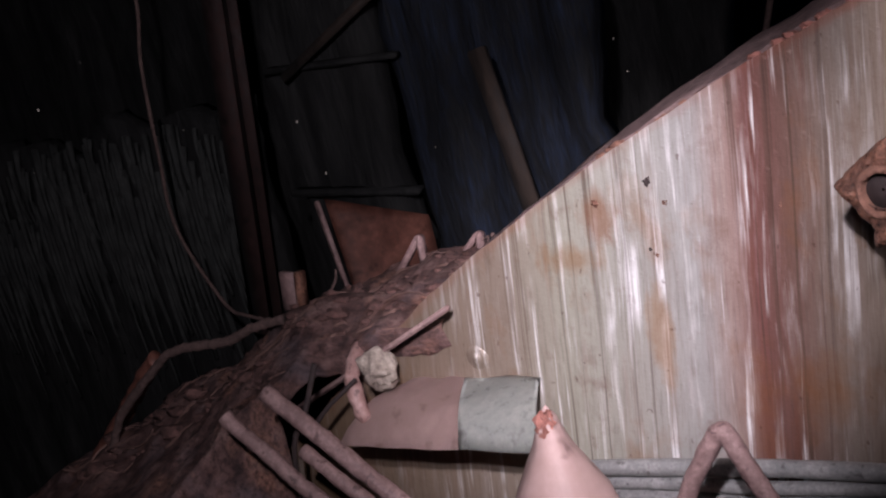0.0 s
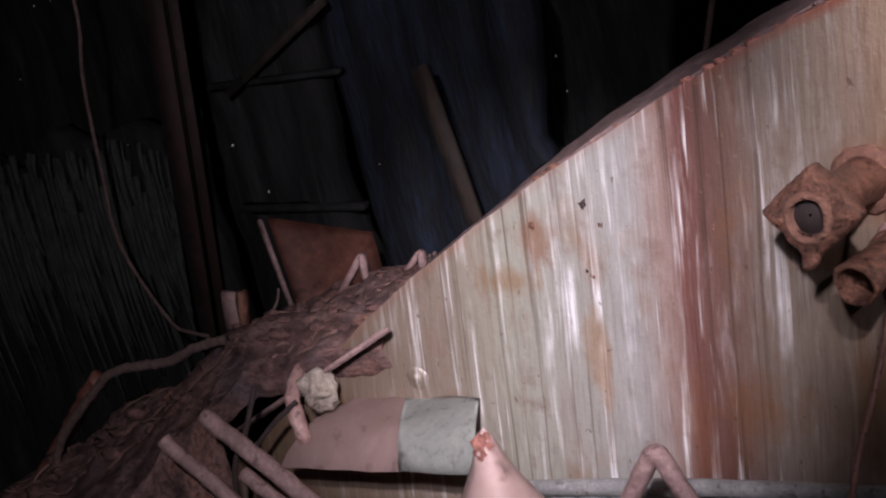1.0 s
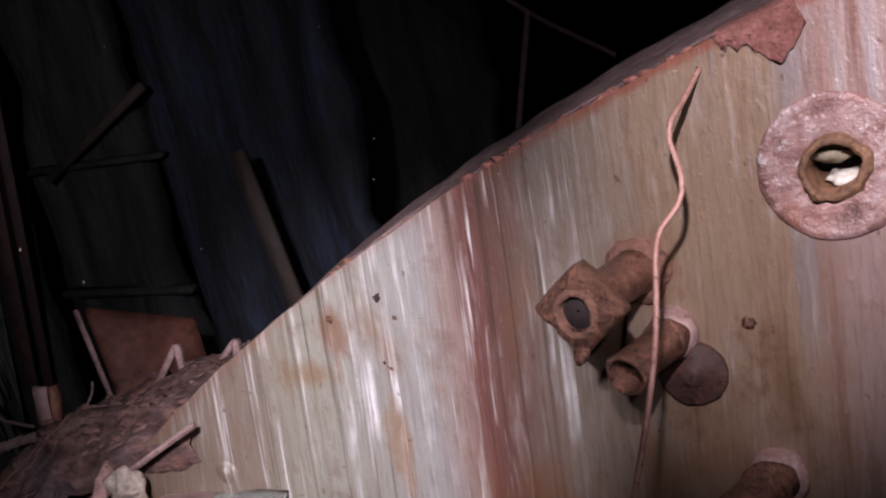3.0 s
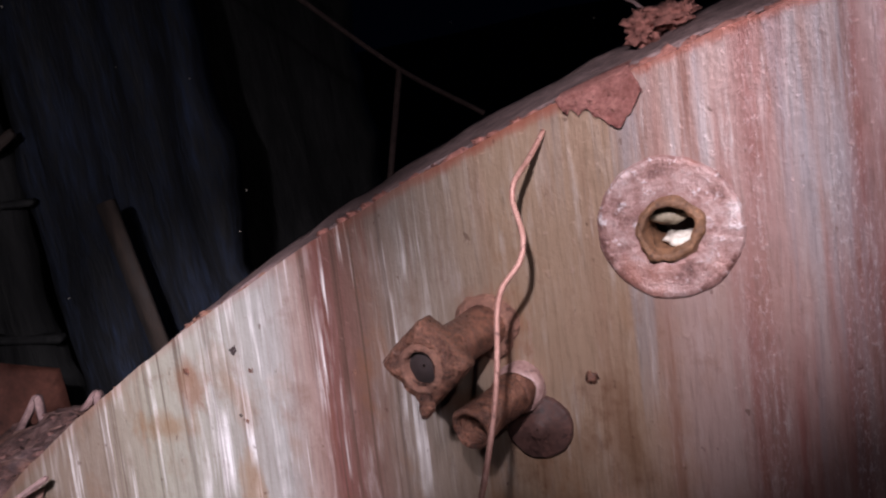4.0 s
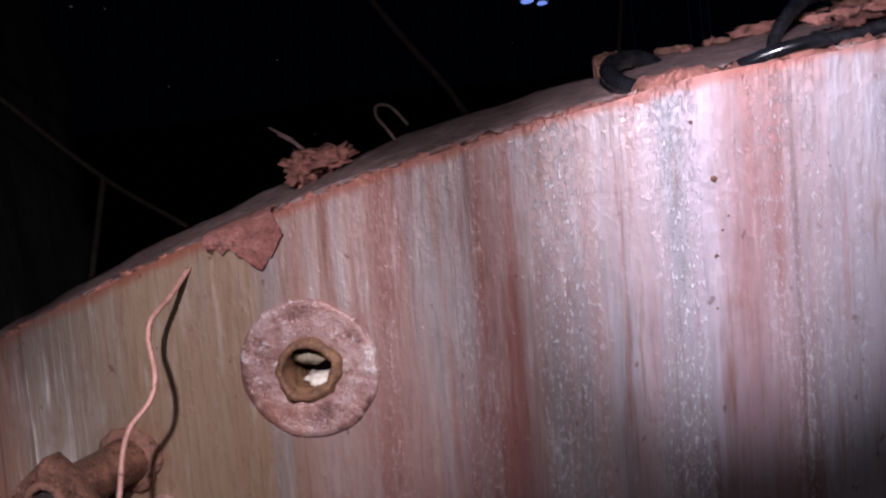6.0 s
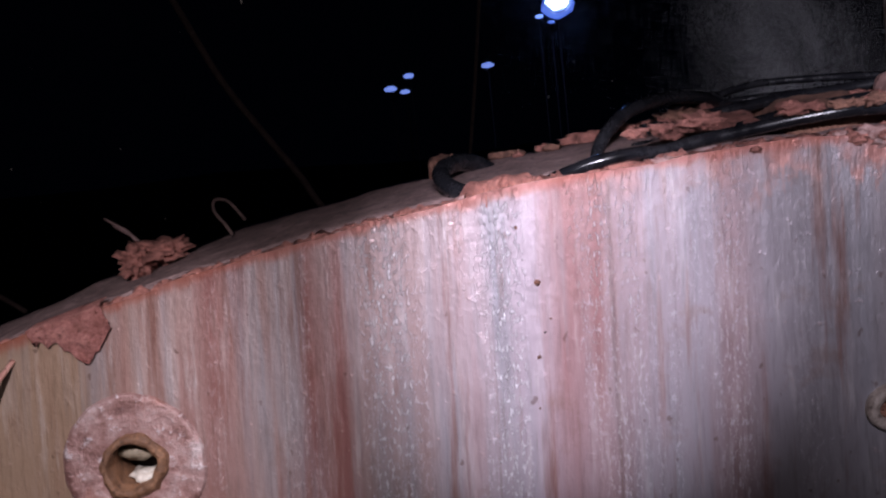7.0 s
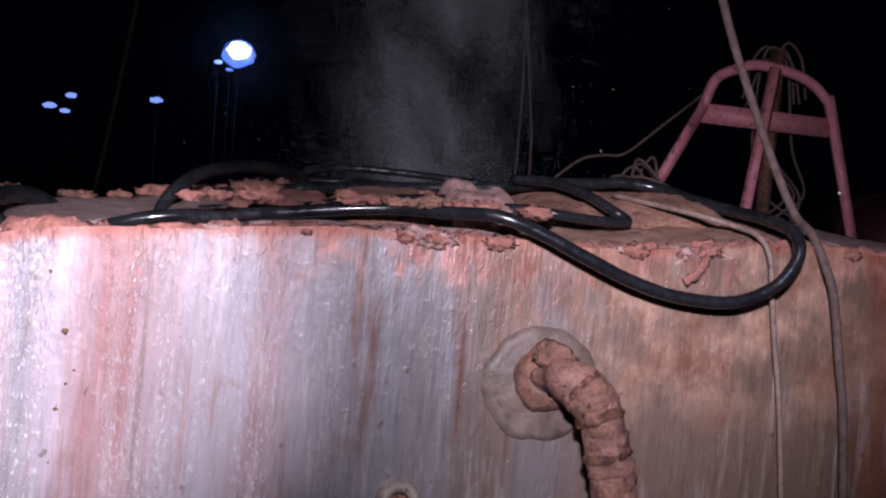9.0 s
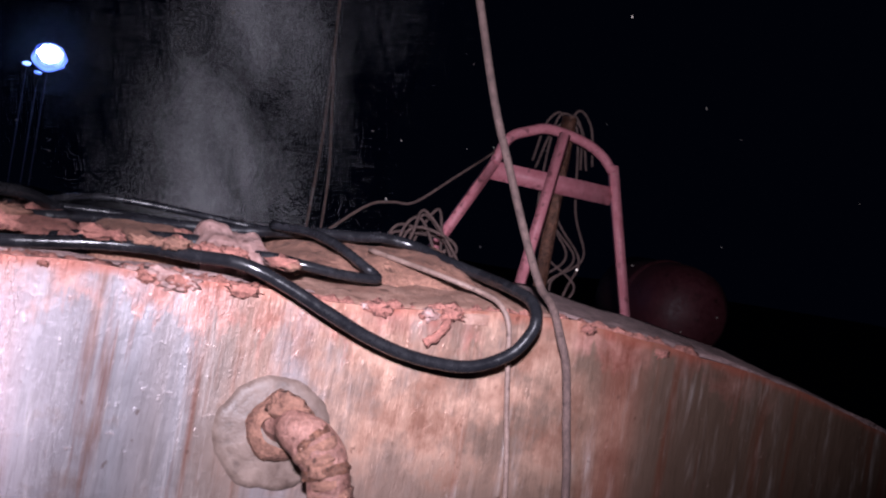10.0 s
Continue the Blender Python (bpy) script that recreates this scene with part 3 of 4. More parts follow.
# thin wire hanging down over the plate
bm = tube(spline([(0.384, 0.0, 0.957), (0.374, -0.030, 0.938), (0.367, -0.060, 0.926), (0.364, -0.068, 0.911), (0.369, -0.078, 0.895), (0.373, -0.088, 0.879), (0.369, -0.098, 0.861), (0.352, -0.110, 0.842),
                  (0.348, -0.125, 0.822), (0.347, -0.140, 0.795), (0.344, -0.157, 0.763), (0.337, -0.185, 0.720), (0.325, -0.220, 0.668), (0.309, -0.240, 0.619), (0.29, -0.25, 0.55), (0.20, -0.2, 0.30), (0.10, -0.1, 0.0)]), 0.0027, 8, 0.15)
solo("hanging_wire", bm, WIRE, "thin pinkish bent wire hanging down over the boiler plate", "wire")

# bent pipe with its base
ELB = Vector((1.285, 0, 0.966))
elbow = thing("elbow_pipe", "crusted orange elbow pipe leaving the plate and turning down", "pipe", at=(ELB.x, 0, ELB.z))
TAN = plain("tan_grey_scale", (0.09, 0.06, 0.05), (0.25, 0.18, 0.15), 16, 0.5, 0.0, 0.7, 0.005)
bm, _ = lathe([(0.004, -0.008), (0.028, -0.008), (0.036, -0.006), (0.044, -0.0055), (0.049, -0.0045), (0.053, -0.0015), (0.056, 0.004)], (ELB.x - 0.004, 0, ELB.z - 0.008), (0, 1, 0), 96, 0.004, 3)
part("base_flange", bm, TAN, elbow, "tan-grey scaled base flange")
bm, _ = lathe([(0.018, -0.022), (0.026, -0.020), (0.031, -0.012), (0.033, 0.0)], (ELB.x, 0, ELB.z), (0, 1, 0), 40, 0.005, 9)
part("root_ring", bm, BROWN, elbow, "orange-brown rust ring at the pipe's root")
path = spline([(ELB.x, 0.01, ELB.z + 0.002), (ELB.x + 0.010, -0.03, ELB.z + 0.004), (ELB.x + 0.026, -0.05, ELB.z - 0.004), (ELB.x + 0.040, -0.058, ELB.z - 0.032), (ELB.x + 0.052, -0.060, ELB.z - 0.075), (ELB.x + 0.060, -0.06, ELB.z - 0.14), (ELB.x + 0.07, -0.06, ELB.z - 0.4)], 14)
part("pipe", tube(path, 0.019, 24, 0.3, 3), plain("pink_crusted_pipe", (0.09, 0.034, 0.026), (0.47, 0.24, 0.19), 45, 0.55, 0.0, 0.9, 0.008), elbow)
for i in range(9):
    a, b = path[26 + i * 4], path[27 + i * 4]
    d = (b - a).normalized()
    bm, _ = lathe([(0.017, -0.005), (0.0203, -0.003), (0.0203, 0.003), (0.017, 0.005)], a, d, 20, 0.006, i)
    part("ridge", bm, BROWN if i % 3 else FITTING, elbow, "crusted ridge round the pipe")
for i, (dx, dy, dz, s0) in enumerate(((0.002, -0.026, 0.022, 0.018), (0.03, -0.07, -0.02, 0.012), (0.05, -0.075, -0.085, 0.014), (0.058, -0.07, -0.12, 0.014))):
    part("crust", lump(ELB + Vector((dx, dy, dz)), (s0, s0 * 0.5, s0 * 0.8), i + 20, 0.5, 3, 2.0), BROWN if i < 4 else TAN, elbow, "flaking orange crust")

# ---- cables and crust on top of the boiler ----


def cable(points, radius, label, material=RUBBER, name="cable", category="cable", rough=0.0, steps=8):
    return solo(name, tube(spline(points, steps), radius, 12, rough), material, label, category, group="cables on the boiler" if material is RUBBER else "")


cable([(0.880, 0.04, 1.068), (0.898, 0.014, 1.076), (0.925, 0.008, 1.084), (0.954, 0.010, 1.088), (0.986, 0.018, 1.088), (1.018, 0.026, 1.093), (1.054, 0.03, 1.097), (1.102, 0.03, 1.103), (1.148, 0.022, 1.107), (1.185, 0.005, 1.107),
       (1.226, -0.018, 1.108), (1.262, -0.025, 1.097), (1.305, -0.03, 1.078), (1.351, -0.03, 1.059), (1.396, -0.03, 1.048), (1.445, -0.032, 1.047), (1.481, -0.035, 1.063), (1.499, -0.035, 1.085), (1.504, -0.03, 1.102), (1.503, -0.01, 1.115), (1.496, 0.03, 1.121), (1.49, 0.08, 1.124), (1.468, 0.13, 1.130), (1.441, 0.17, 1.139), (1.404, 0.18, 1.143),
       (1.377, 0.18, 1.140), (1.323, 0.18, 1.136), (1.249, 0.18, 1.126), (1.193, 0.18, 1.122), (1.12, 0.17, 1.118), (1.06, 0.16, 1.112), (0.98, 0.15, 1.102)], 0.0060, "thick black rubber cable looped over the boiler's edge")
cable([(0.928, 0.09, 1.070), (0.932, 0.10, 1.081), (0.936, 0.11, 1.092), (0.947, 0.12, 1.107), (0.969, 0.14, 1.122), (1.003, 0.16, 1.130), (1.038, 0.18, 1.129), (1.068, 0.20, 1.118), (1.094, 0.215, 1.104), (1.13, 0.20, 1.106), (1.183, 0.14, 1.110), (1.225, 0.10, 1.112)], 0.0066, "black rubber cable standing up in a hoop")
cable([(1.020, 0.19, 1.122), (1.034, 0.21, 1.121), (1.049, 0.22, 1.115), (1.060, 0.225, 1.105), (1.052, 0.22, 1.096), (1.030, 0.19, 1.092), (1.004, 0.15, 1.088), (0.97, 0.11, 1.086)], 0.0068, "short black rubber cable curled under the hoop")
cable([(1.02, 0.22, 1.106), (1.064, 0.25, 1.124), (1.117, 0.27, 1.134), (1.192, 0.27, 1.133), (1.262, 0.27, 1.129), (1.335, 0.26, 1.126), (1.40, 0.25, 1.134), (1.48, 0.25, 1.124), (1.56, 0.22, 1.105)], 0.0042, "black rubber cable lying along the boiler's top")
cable([(0.97, 0.19, 1.100), (1.036, 0.24, 1.115), (1.134, 0.25, 1.120), (1.257, 0.25, 1.119), (1.345, 0.25, 1.122), (1.43, 0.22, 1.128), (1.52, 0.20, 1.110)], 0.0045, "black rubber cable lying along the boiler's top")
cable([(1.055, 0.11, 1.092), (1.10, 0.125, 1.100), (1.14, 0.13, 1.106), (1.183, 0.12, 1.110), (1.217, 0.11, 1.113), (1.25, 0.10, 1.115)], 0.0080, "thick black rubber hose lying between scale and rim")
cable([(0.835, 0.03, 1.066), (0.809, 0.035, 1.066), (0.790, 0.06, 1.075), (0.785, 0.10, 1.085), (0.797, 0.14, 1.089), (0.815, 0.165, 1.085), (0.835, 0.18, 1.070)], 0.0088, "black rubber cable end curled over the rim")
cable([(1.250, 0.06, 1.112), (1.268, 0.05, 1.113), (1.294, 0.04, 1.111), (1.327, 0.04, 1.108), (1.360, 0.05, 1.107), (1.369, 0.055, 1.108), (1.366, 0.062, 1.112), (1.356, 0.07, 1.118), (1.338, 0.10, 1.130), (1.315, 0.14, 1.138), (1.28, 0.17, 1.138)], 0.005, "thin black cable bent sharply on the rim")
cable([(1.38, 0.14, 1.130), (1.42, 0.08, 1.123), (1.444, 0.05, 1.118), (1.468, 0.03, 1.112), (1.477, 0.0, 1.106), (1.485, -0.012, 1.089), (1.491, -0.012, 1.054), (1.498, -0.012, 1.011), (1.513, -0.012, 0.924), (1.54, -0.012, 0.7)], 0.0027, "thin tan hose bent over the rim and hanging down the plate", plain("tan_hose_skin", (0.13, 0.08, 0.065), (0.32, 0.22, 0.185), 60, 0.6), "tan_hose", "hose")


def slab(name, x0, x1, y0, y1, h, mat, label, seed, lift=0.0, rag=0.25):
    """A broken slab of scale lying along the rim: uneven top, ragged outline."""
    bm = bmesh.new()
    n, m = 36, 16
    top = []
    for i in range(n + 1):
        row = []
        for j in range(m + 1):
            u, v = i / n, j / m
            x = x0 + (x1 - x0) * u + 0.008 * noise.noise((v * 5, seed, u * 3))
            y = y0 + (y1 - y0) * v + 0.010 * noise.noise((u * 7, seed + 4, 0))
            e = min(1.0, 7 * min(u, 1 - u), 5 * min(v, 1 - v))
            z = on_edge(x, 0.004 + 0.028 * min(1, max(0, (y - 0.027) / 0.2))) - 0.006 + lift + (h + 0.006) * e ** 0.4 * (1 + rag * noise.fractal((x * 28, y * 28, seed), 1.0, 2.0, 4))
            row.append(bm.verts.new((x, y, z)))
        top.append(row)
    for i in range(n):
        for j in range(m):
            bm.faces.new((top[i][j], top[i + 1][j], top[i + 1][j + 1], top[i][j + 1]))
    ret = bmesh.ops.extrude_edge_only(bm, edges=[e for e in bm.edges if e.is_boundary])
    for v in [q for q in ret["geom"] if isinstance(q, bmesh.types.BMVert)]:
        v.co.z -= 0.01
    return solo(name, bm, mat, label, "scale slab", group="scale on the boiler")


slab("scale_slab", 0.806, 0.872, 0.004, 0.035, 0.004, CRUST, "ragged orange flake of rust scale on the rim's front edge", 1, 0.0, 0.6)
slab("scale_slab", 0.765, 0.79, 0.195, 0.225, 0.002, BROWN, "small brown flake of rust on the rim's far edge", 9, 0.0, 0.6)
slab("scale_slab", 0.995, 1.09, 0.10, 0.22, 0.003, CRUST, "orange broken slab of rust scale on the rim", 2)
slab("scale_slab", 1.10, 1.21, 0.05, 0.21, 0.008, BROWN, "thin slab of brown rust scale on the rim", 6)
slab("scale_slab", 1.196, 1.268, 0.035, 0.15, 0.024, PINK, "pale pink block of scale on the rim", 3)
slab("scale_slab", 1.285, 1.49, 0.075, 0.24, 0.016, BROWN, "low orange-brown mound of rust on the rim", 4)
slab("scale_slab", 1.27, 1.56, 0.004, 0.15, 0.002, plain("tan_pink_crust", (0.18, 0.085, 0.06), (0.44, 0.27, 0.21), 30, 0.6, 0.0, 0.9, 0.006), "smooth tan-pink crust along the rim", 5, -0.001, 0.4)
rnd = random.Random(13)
for i in range(13):
    x, s0 = 0.85 + 0.013 * i + rnd.uniform(-0.01, 0.01), 0.0035 + 0.008 * rnd.random() ** 2
    solo("rust_chunk", lump((x, rnd.uniform(0.19, 0.232), on_edge(x, 0.016) + s0 * 0.4), (s0 * rnd.uniform(1.2, 2.4), s0, s0 * 0.7), i + 90, 0.8, 3, 2.6), CRUST if i % 4 else BROWN,
         "broken chunk of orange rust crust on the boiler's top", "rust chunk", group="rust chunks on the boiler")
rnd = random.Random(11)
for i in range(40):
    x = rnd.choice((rnd.uniform(0.96, 1.10), rnd.uniform(1.0, 1.28), rnd.uniform(1.10, 1.28)))
    y = rnd.choice((rnd.uniform(0.005, 0.03), rnd.uniform(0.15, 0.22)))
    s0 = rnd.uniform(0.004, 0.011)
    solo("rust_chunk", lump((x, y, on_edge(x, 0.022) + s0 * 0.5), (s0 * rnd.uniform(1, 1.8), s0 * 1.0, s0 * 0.7), i + 40, 0.8, 3, 2.6), CRUST if i % 3 else BROWN,
         "broken chunk of orange rust crust on the boiler's top", "rust chunk", group="rust chunks on the boiler")
solo("rust_chunk", tube(spline([(1.408, -0.004, 1.060), (1.420, -0.008, 1.070), (1.428, -0.006, 1.084)]), 0.0045, 10, 0.7, 4, 0.8), CRUST, "pink splinter of scale stuck to the crusted shoulder", "rust chunk")
# torn flake hanging over the edge and a tuft behind it
flake = bmesh.new()
n = 20
cols = []
for i in range(n + 1):
    u = i / n
    x = 0.400 + 0.072 * u
    low = on_edge(x) - 0.012 - 0.032 * max(0.0, 1 - abs(u - 0.65) / 0.45) + 0.010 * noise.noise((u * 9, 1, 0))
    cols.append([flake.verts.new((x + 0.010 * (1 - j / 8), -0.006 - 0.006 * noise.noise((u * 6, j * 0.7, 2)) + (0.03 if j == 8 else 0), low + (on_edge(x, 0.006) - low) * j / 8)) for j in range(9)])
for i in range(n):
    for j in range(8):
        flake.faces.new((cols[i][j], cols[i + 1][j], cols[i + 1][j + 1], cols[i][j + 1]))
bmesh.ops.solidify(flake, geom=list(flake.faces), thickness=0.003)
solo("rust_flake", flake, plain("red_pink_rust", (0.28, 0.085, 0.07), (0.74, 0.36, 0.31), 60, 0.8, 0.0, 1.0, 0.008), "torn pink-orange rust flake hanging over the boiler's edge", "rust flake")
tuft = thing("rust_tuft", "crumbly orange rust tuft with two spiky strands on the rim", "rust tuft", at=(0.49, 0.15, 1.03))
part("mound", lump((0.492, 0.15, 1.030), (0.024, 0.03, 0.012), 3, 0.7, 4, 2.4), CRUST, tuft)
part("mound", lump((0.465, 0.14, 1.022), (0.016, 0.02, 0.016), 8, 0.9, 4, 3.0), CRUST, tuft)
for i, (x, z) in enumerate(((0.432, 1.068), (0.440, 1.06))):
    part("strand", tube([(0.475, 0.15, 1.03), ((0.475 + x) / 2, 0.15, (1.032 + z) / 2 + 0.003), (x, 0.15, z)], 0.003, 6, 0.4, i, 0.4), ROD, tuft, "grey spiky strand")
solo("wire_loop", tube(spline([(0.575, 0.16, 1.052), (0.56, 0.16, 1.072), (0.546, 0.16, 1.075), (0.544, 0.16, 1.064), (0.553, 0.16, 1.050), (0.560, 0.16, 1.038)]), 0.0018, 6), ROPE, "small bent loop of thin wire on the rim", "wire")

# ---- stand on the boiler top ----
stand = thing("frame_stand", "pink-red painted metal frame stand with splayed legs", "stand", at=(1.98, 1.1, 1.0))
LEGS = (((1.854, 1.10, 1.285), (1.745, 1.10, 1.07)), ((1.970, 1.06, 1.362), (1.905, 1.0, 1.04)), ((2.099, 1.10, 1.322), (2.205, 1.10, 0.96)))
for a, b in LEGS:
    part("leg", beam(a, b, 0.018, 0.018), PAINTED, stand)
part("arched_bar", tube(spline([(1.854, 1.10, 1.285), (1.874, 1.10, 1.335), (1.916, 1.10, 1.357), (1.956, 1.10, 1.367), (2.025, 1.10, 1.357), (2.07, 1.10, 1.338), (2.101, 1.10, 1.310)]), 0.010, 10), PAINTED, stand)
part("cross_plate", beam((1.846, 1.10, 1.270), (2.108, 1.10, 1.262), 0.036, 0.008, (0, 1, 0)), PAINTED, stand)
part("centre_post", tube([(2.0, 1.12, 0.98), (2.0, 1.12, 1.40)], 0.014, 10, 0.3), FITTING, stand, "rusty centre post")

float_drum = thing("float_drum", "dull red rounded float drum behind the boiler", "float", at=(2.93, 2.3, 0.97))
bm, _ = lathe([(0.001, -0.14), (0.09, -0.13), (0.14, -0.07), (0.15, 0.0), (0.145, 0.3), (0.09, 0.34), (0.001, 0.35)], (2.99, 2.3, 0.985), (0, 1, 0), 40)
part("drum", bm, BUOY, float_drum)
bm, _ = lathe([(0.146, 0.08), (0.154, 0.09), (0.154, 0.11), (0.146, 0.12)], (2.99, 2.3, 0.985), (0, 1, 0), 40)
part("band", bm, BUOY, float_drum)
part("post", tube([(2.99, 2.4, FLOOR - 0.1), (2.99, 2.4, 0.9)], 0.02, 8), BUOY, float_drum)

# ---- lamps of another craft, far off in the dark ----


def craft_lamp(at, r, mat, label, ring=False):
    t = thing("work_lamp", label, "lamp", group="distant work lamps", at=at)
    bm, _ = lathe([(r * 0.6, 0.1), (r * 0.9, 0.06), (r * 1.05, 0.0), (r * 0.98, -0.005)], at, (0, 1, 0), 20)
    part("housing", bm, RUBBER, t, "black lamp housing")
    part("lens", lump(Vector(at) + Vector((0, -0.002, 0)), (r, r * 0.3, r * (0.72 if ring else 0.45)), at[0] * 10, 0.3, 4), mat, t, "lit blue-white lens")
    if ring:
        # emitting discs added behind the lens to imitate its blue halo in the water
        part("halo_disc", lump(Vector(at) + Vector((0.004, 0.012, -0.004)), (r * 1.2, r * 0.25, r * 0.98), 4, 0.2, 4), LAMP_DIM, t, "glowing blue rim added for the lamp's halo")
        part("halo_disc", lump(Vector(at) + Vector((0.0, 0.03, -0.012)), (r * 1.5, r * 0.25, r * 1.3), 6, 0.12, 4), LAMP_FAINT, t, "faint glowing disc added for the lamp's blue halo")
    part("pole", tube([(at[0], at[1] + 0.06, FLOOR - 0.2), (at[0], at[1] + 0.06, at[2])], 0.002, 6), BORE, t, "thin black pole")


craft_lamp((1.015, 3.75, 1.483), 0.042, LAMP_GLASS, "bright blue-white work lamp hanging in the dark water", True)
craft_lamp((0.94, 3.72, 1.43), 0.016, LAMP_DIM, "dim blue work lamp hanging in the dark water")
craft_lamp((0.985, 3.74, 1.405), 0.014, LAMP_FAINT, "faint blue work lamp hanging in the dark water")
craft_lamp((0.73, 3.5, 1.262), 0.022, LAMP_DIM, "dim blue work lamp hanging in the dark water")
craft_lamp((0.435, 3.5, 1.253), 0.020, LAMP_DIM, "dim blue work lamp hanging in the dark water")
craft_lamp((0.362, 3.5, 1.212), 0.022, LAMP_DIM, "dim blue work lamp hanging in the dark water")
craft_lamp((0.415, 3.5, 1.196), 0.018, LAMP_DIM, "dim blue work lamp hanging in the dark water")

# the lamp's light, set before its lens to light the halo grains behind
glow = bpy.data.lights.new("work_lamp_light", "POINT")
glow.energy, glow.color, glow.shadow_soft_size = 1.6, (0.16, 0.32, 1.0), 0.03
new("work_lamp_light", glow).location = (1.015, 3.60, 1.483)

# ---- ropes and wires behind ----
cable([(-0.32, 0.69, 1.28), (-0.19, 0.69, 1.154), (-0.03, 0.69, 0.997), (0.096, 0.69, 0.903)], 0.004, "thin dark silted wire slanting down behind the boiler", ROPE, "slack_wire", "wire")
cable([(-0.025, 0.69, 0.995), (-0.05, 0.69, 0.92), (-0.09, 0.69, 0.80)], 0.005, "thin silted wire hanging straight down", ROPE, "slack_wire", "wire")
cable([(0.18, 1.2, 1.50), (0.234, 1.2, 1.387), (0.305, 1.2, 1.234), (0.377, 1.2, 1.121), (0.432, 1.2, 1.041), (0.46, 1.2, 0.99), (0.50, 1.2, 0.935)], 0.0065, "brown silted rope running down behind the rim", ROPE, "slack_rope", "rope")
cable([(0.815, 1.4, 1.50), (0.802, 1.4, 1.40), (0.772, 1.4, 1.20), (0.745, 1.4, 1.04), (0.73, 1.4, 0.95)], 0.0036, "thin taut wire rising from the rim", ROPE, "taut_wire", "wire")
cable([(1.40, 0.1, 1.5), (1.437, 0.1, 1.4), (1.472, 0.1, 1.303), (1.504, 0.1, 1.232), (1.524, 0.08, 1.172), (1.536, 0.05, 1.127), (1.537, 0.012, 1.110), (1.539, -0.016, 1.083), (1.55, -0.016, 1.056), (1.562, -0.016, 0.997), (1.574, -0.016, 0.93), (1.60, -0.016, 0.7)], 0.0042, "silted brown rope hanging down over the boiler", ROPE, "hanging_rope", "rope")

# ---- debris bank at the boiler's shoulder ----


def bank_material():
    """Rotted wreckage under silt: dark purple-brown with orange and mauve patches and long faint fibres."""
    n = Nodes("mottled_wreckage_bank")
    v, fib = n.coords(), n.coords((1.0, 2.6, 1.6))
    big, mid, fine = n.noise(v, 11, 5, 0.62), n.noise(v, 34, 6, 0.7), n.noise(fib, 70, 6, 0.72)
    col = n.ramp(mid, [(0.34, (0.035, 0.016, 0.015)), (0.47, (0.105, 0.052, 0.046)), (0.58, (0.17, 0.095, 0.085)), (0.72, (0.30, 0.19, 0.165))])
    col = n.mix(n.ramp(big, [(0.52, (0, 0, 0)), (0.64, (0.7, 0.7, 0.7))]), col, n.ramp(fine, [(0.35, (0.13, 0.05, 0.034)), (0.65, (0.36, 0.18, 0.125))]))
    col = n.mix(n.ramp(n.noise(v, 8.0, 4, 0.6), [(0.55, (0, 0, 0)), (0.70, (0.55, 0.55, 0.55))]), col, (0.12, 0.10, 0.115))
    col = n.mix(1.0, col, n.ramp(fine, [(0.36, (0.42, 0.40, 0.40)), (0.52, (1, 1, 1))]), "MULTIPLY")
    h = n.math("ADD", n.math("MULTIPLY", mid, 0.6), n.math("MULTIPLY", fine, 0.5))
    return n.finish(col, n.math("ADD", 0.45, n.math("MULTIPLY", mid, 0.5)), 0.0, h, 0.9, 0.012)


def bank_front(x):
    t = min(1.0, max(0.0, (-0.52 - x) / 0.3))
    return -0.014 - 0.42 * t * t * (3 - 2 * t)


def bank_z(x, y):
    z = 0.668 + (x + 0.30) * 0.16 - max(0.0, -0.55 - x) * 0.26 - max(0.0, y - 0.2) * 0.5 - max(0.0, 0.08 - y) * 0.42
    return z + 0.022 * noise.fractal((x * 7, y * 7, 2), 1.0, 2.0, 4) + 0.010 * noise.fractal((x * 14 + y * 20, y * 40 - x * 8, 5), 1.0, 2.0, 3)


bank = bmesh.new()
nx, ny = 150, 70
g = []
for i in range(nx + 1):
    x = -2.2 + 1.905 * i / nx
    f = bank_front(x)
    g.append([bank.verts.new((x, f + (0.6 - f) * j / ny, bank_z(x, f + (0.6 - f) * j / ny))) for j in range(ny + 1)])
for i in range(nx):
    for j in range(ny):
        bank.faces.new((g[i][j], g[i + 1][j], g[i + 1][j + 1], g[i][j + 1]))
for i in range(nx):
    a, b = g[i][0], g[i + 1][0]
    deep = [0.03 if v.co.x > -0.58 else 1.2 for v in (a, b)]
    c, d = (bank.verts.new(v.co + Vector((0, 0.012, -k))) for v, k in ((a, deep[0]), (b, deep[1])))
    bank.faces.new((a, c, d, b))
solo("debris_bank", bank, bank_material(), "bank of brown silted wreckage piled against the boiler", "debris bank")

# strands and splinters on the bank
rnd = random.Random(21)
bm = bmesh.new()
for i in range(170):
    x, y = rnd.uniform(-1.2, -0.28), rnd.uniform(-0.03, 0.3)
    a = rnd.gauss(0.45, 0.35)
    ln = rnd.uniform(0.02, 0.10)
    pts = []
    for k in range(6):
        px, py = x + (k / 5 - 0.5) * ln * math.cos(a), y + (k / 5 - 0.5) * ln * math.sin(a) * 0.6
        py = max(py, bank_front(px) + 0.004)
        pts.append((px, py, bank_z(px, py) + 0.0005 + 0.004 * noise.noise((i * 1.7, k * 0.35, 0))))
    tube(pts, rnd.uniform(0.0008, 0.0028), 6, 0.6, i, 0.4, bm)
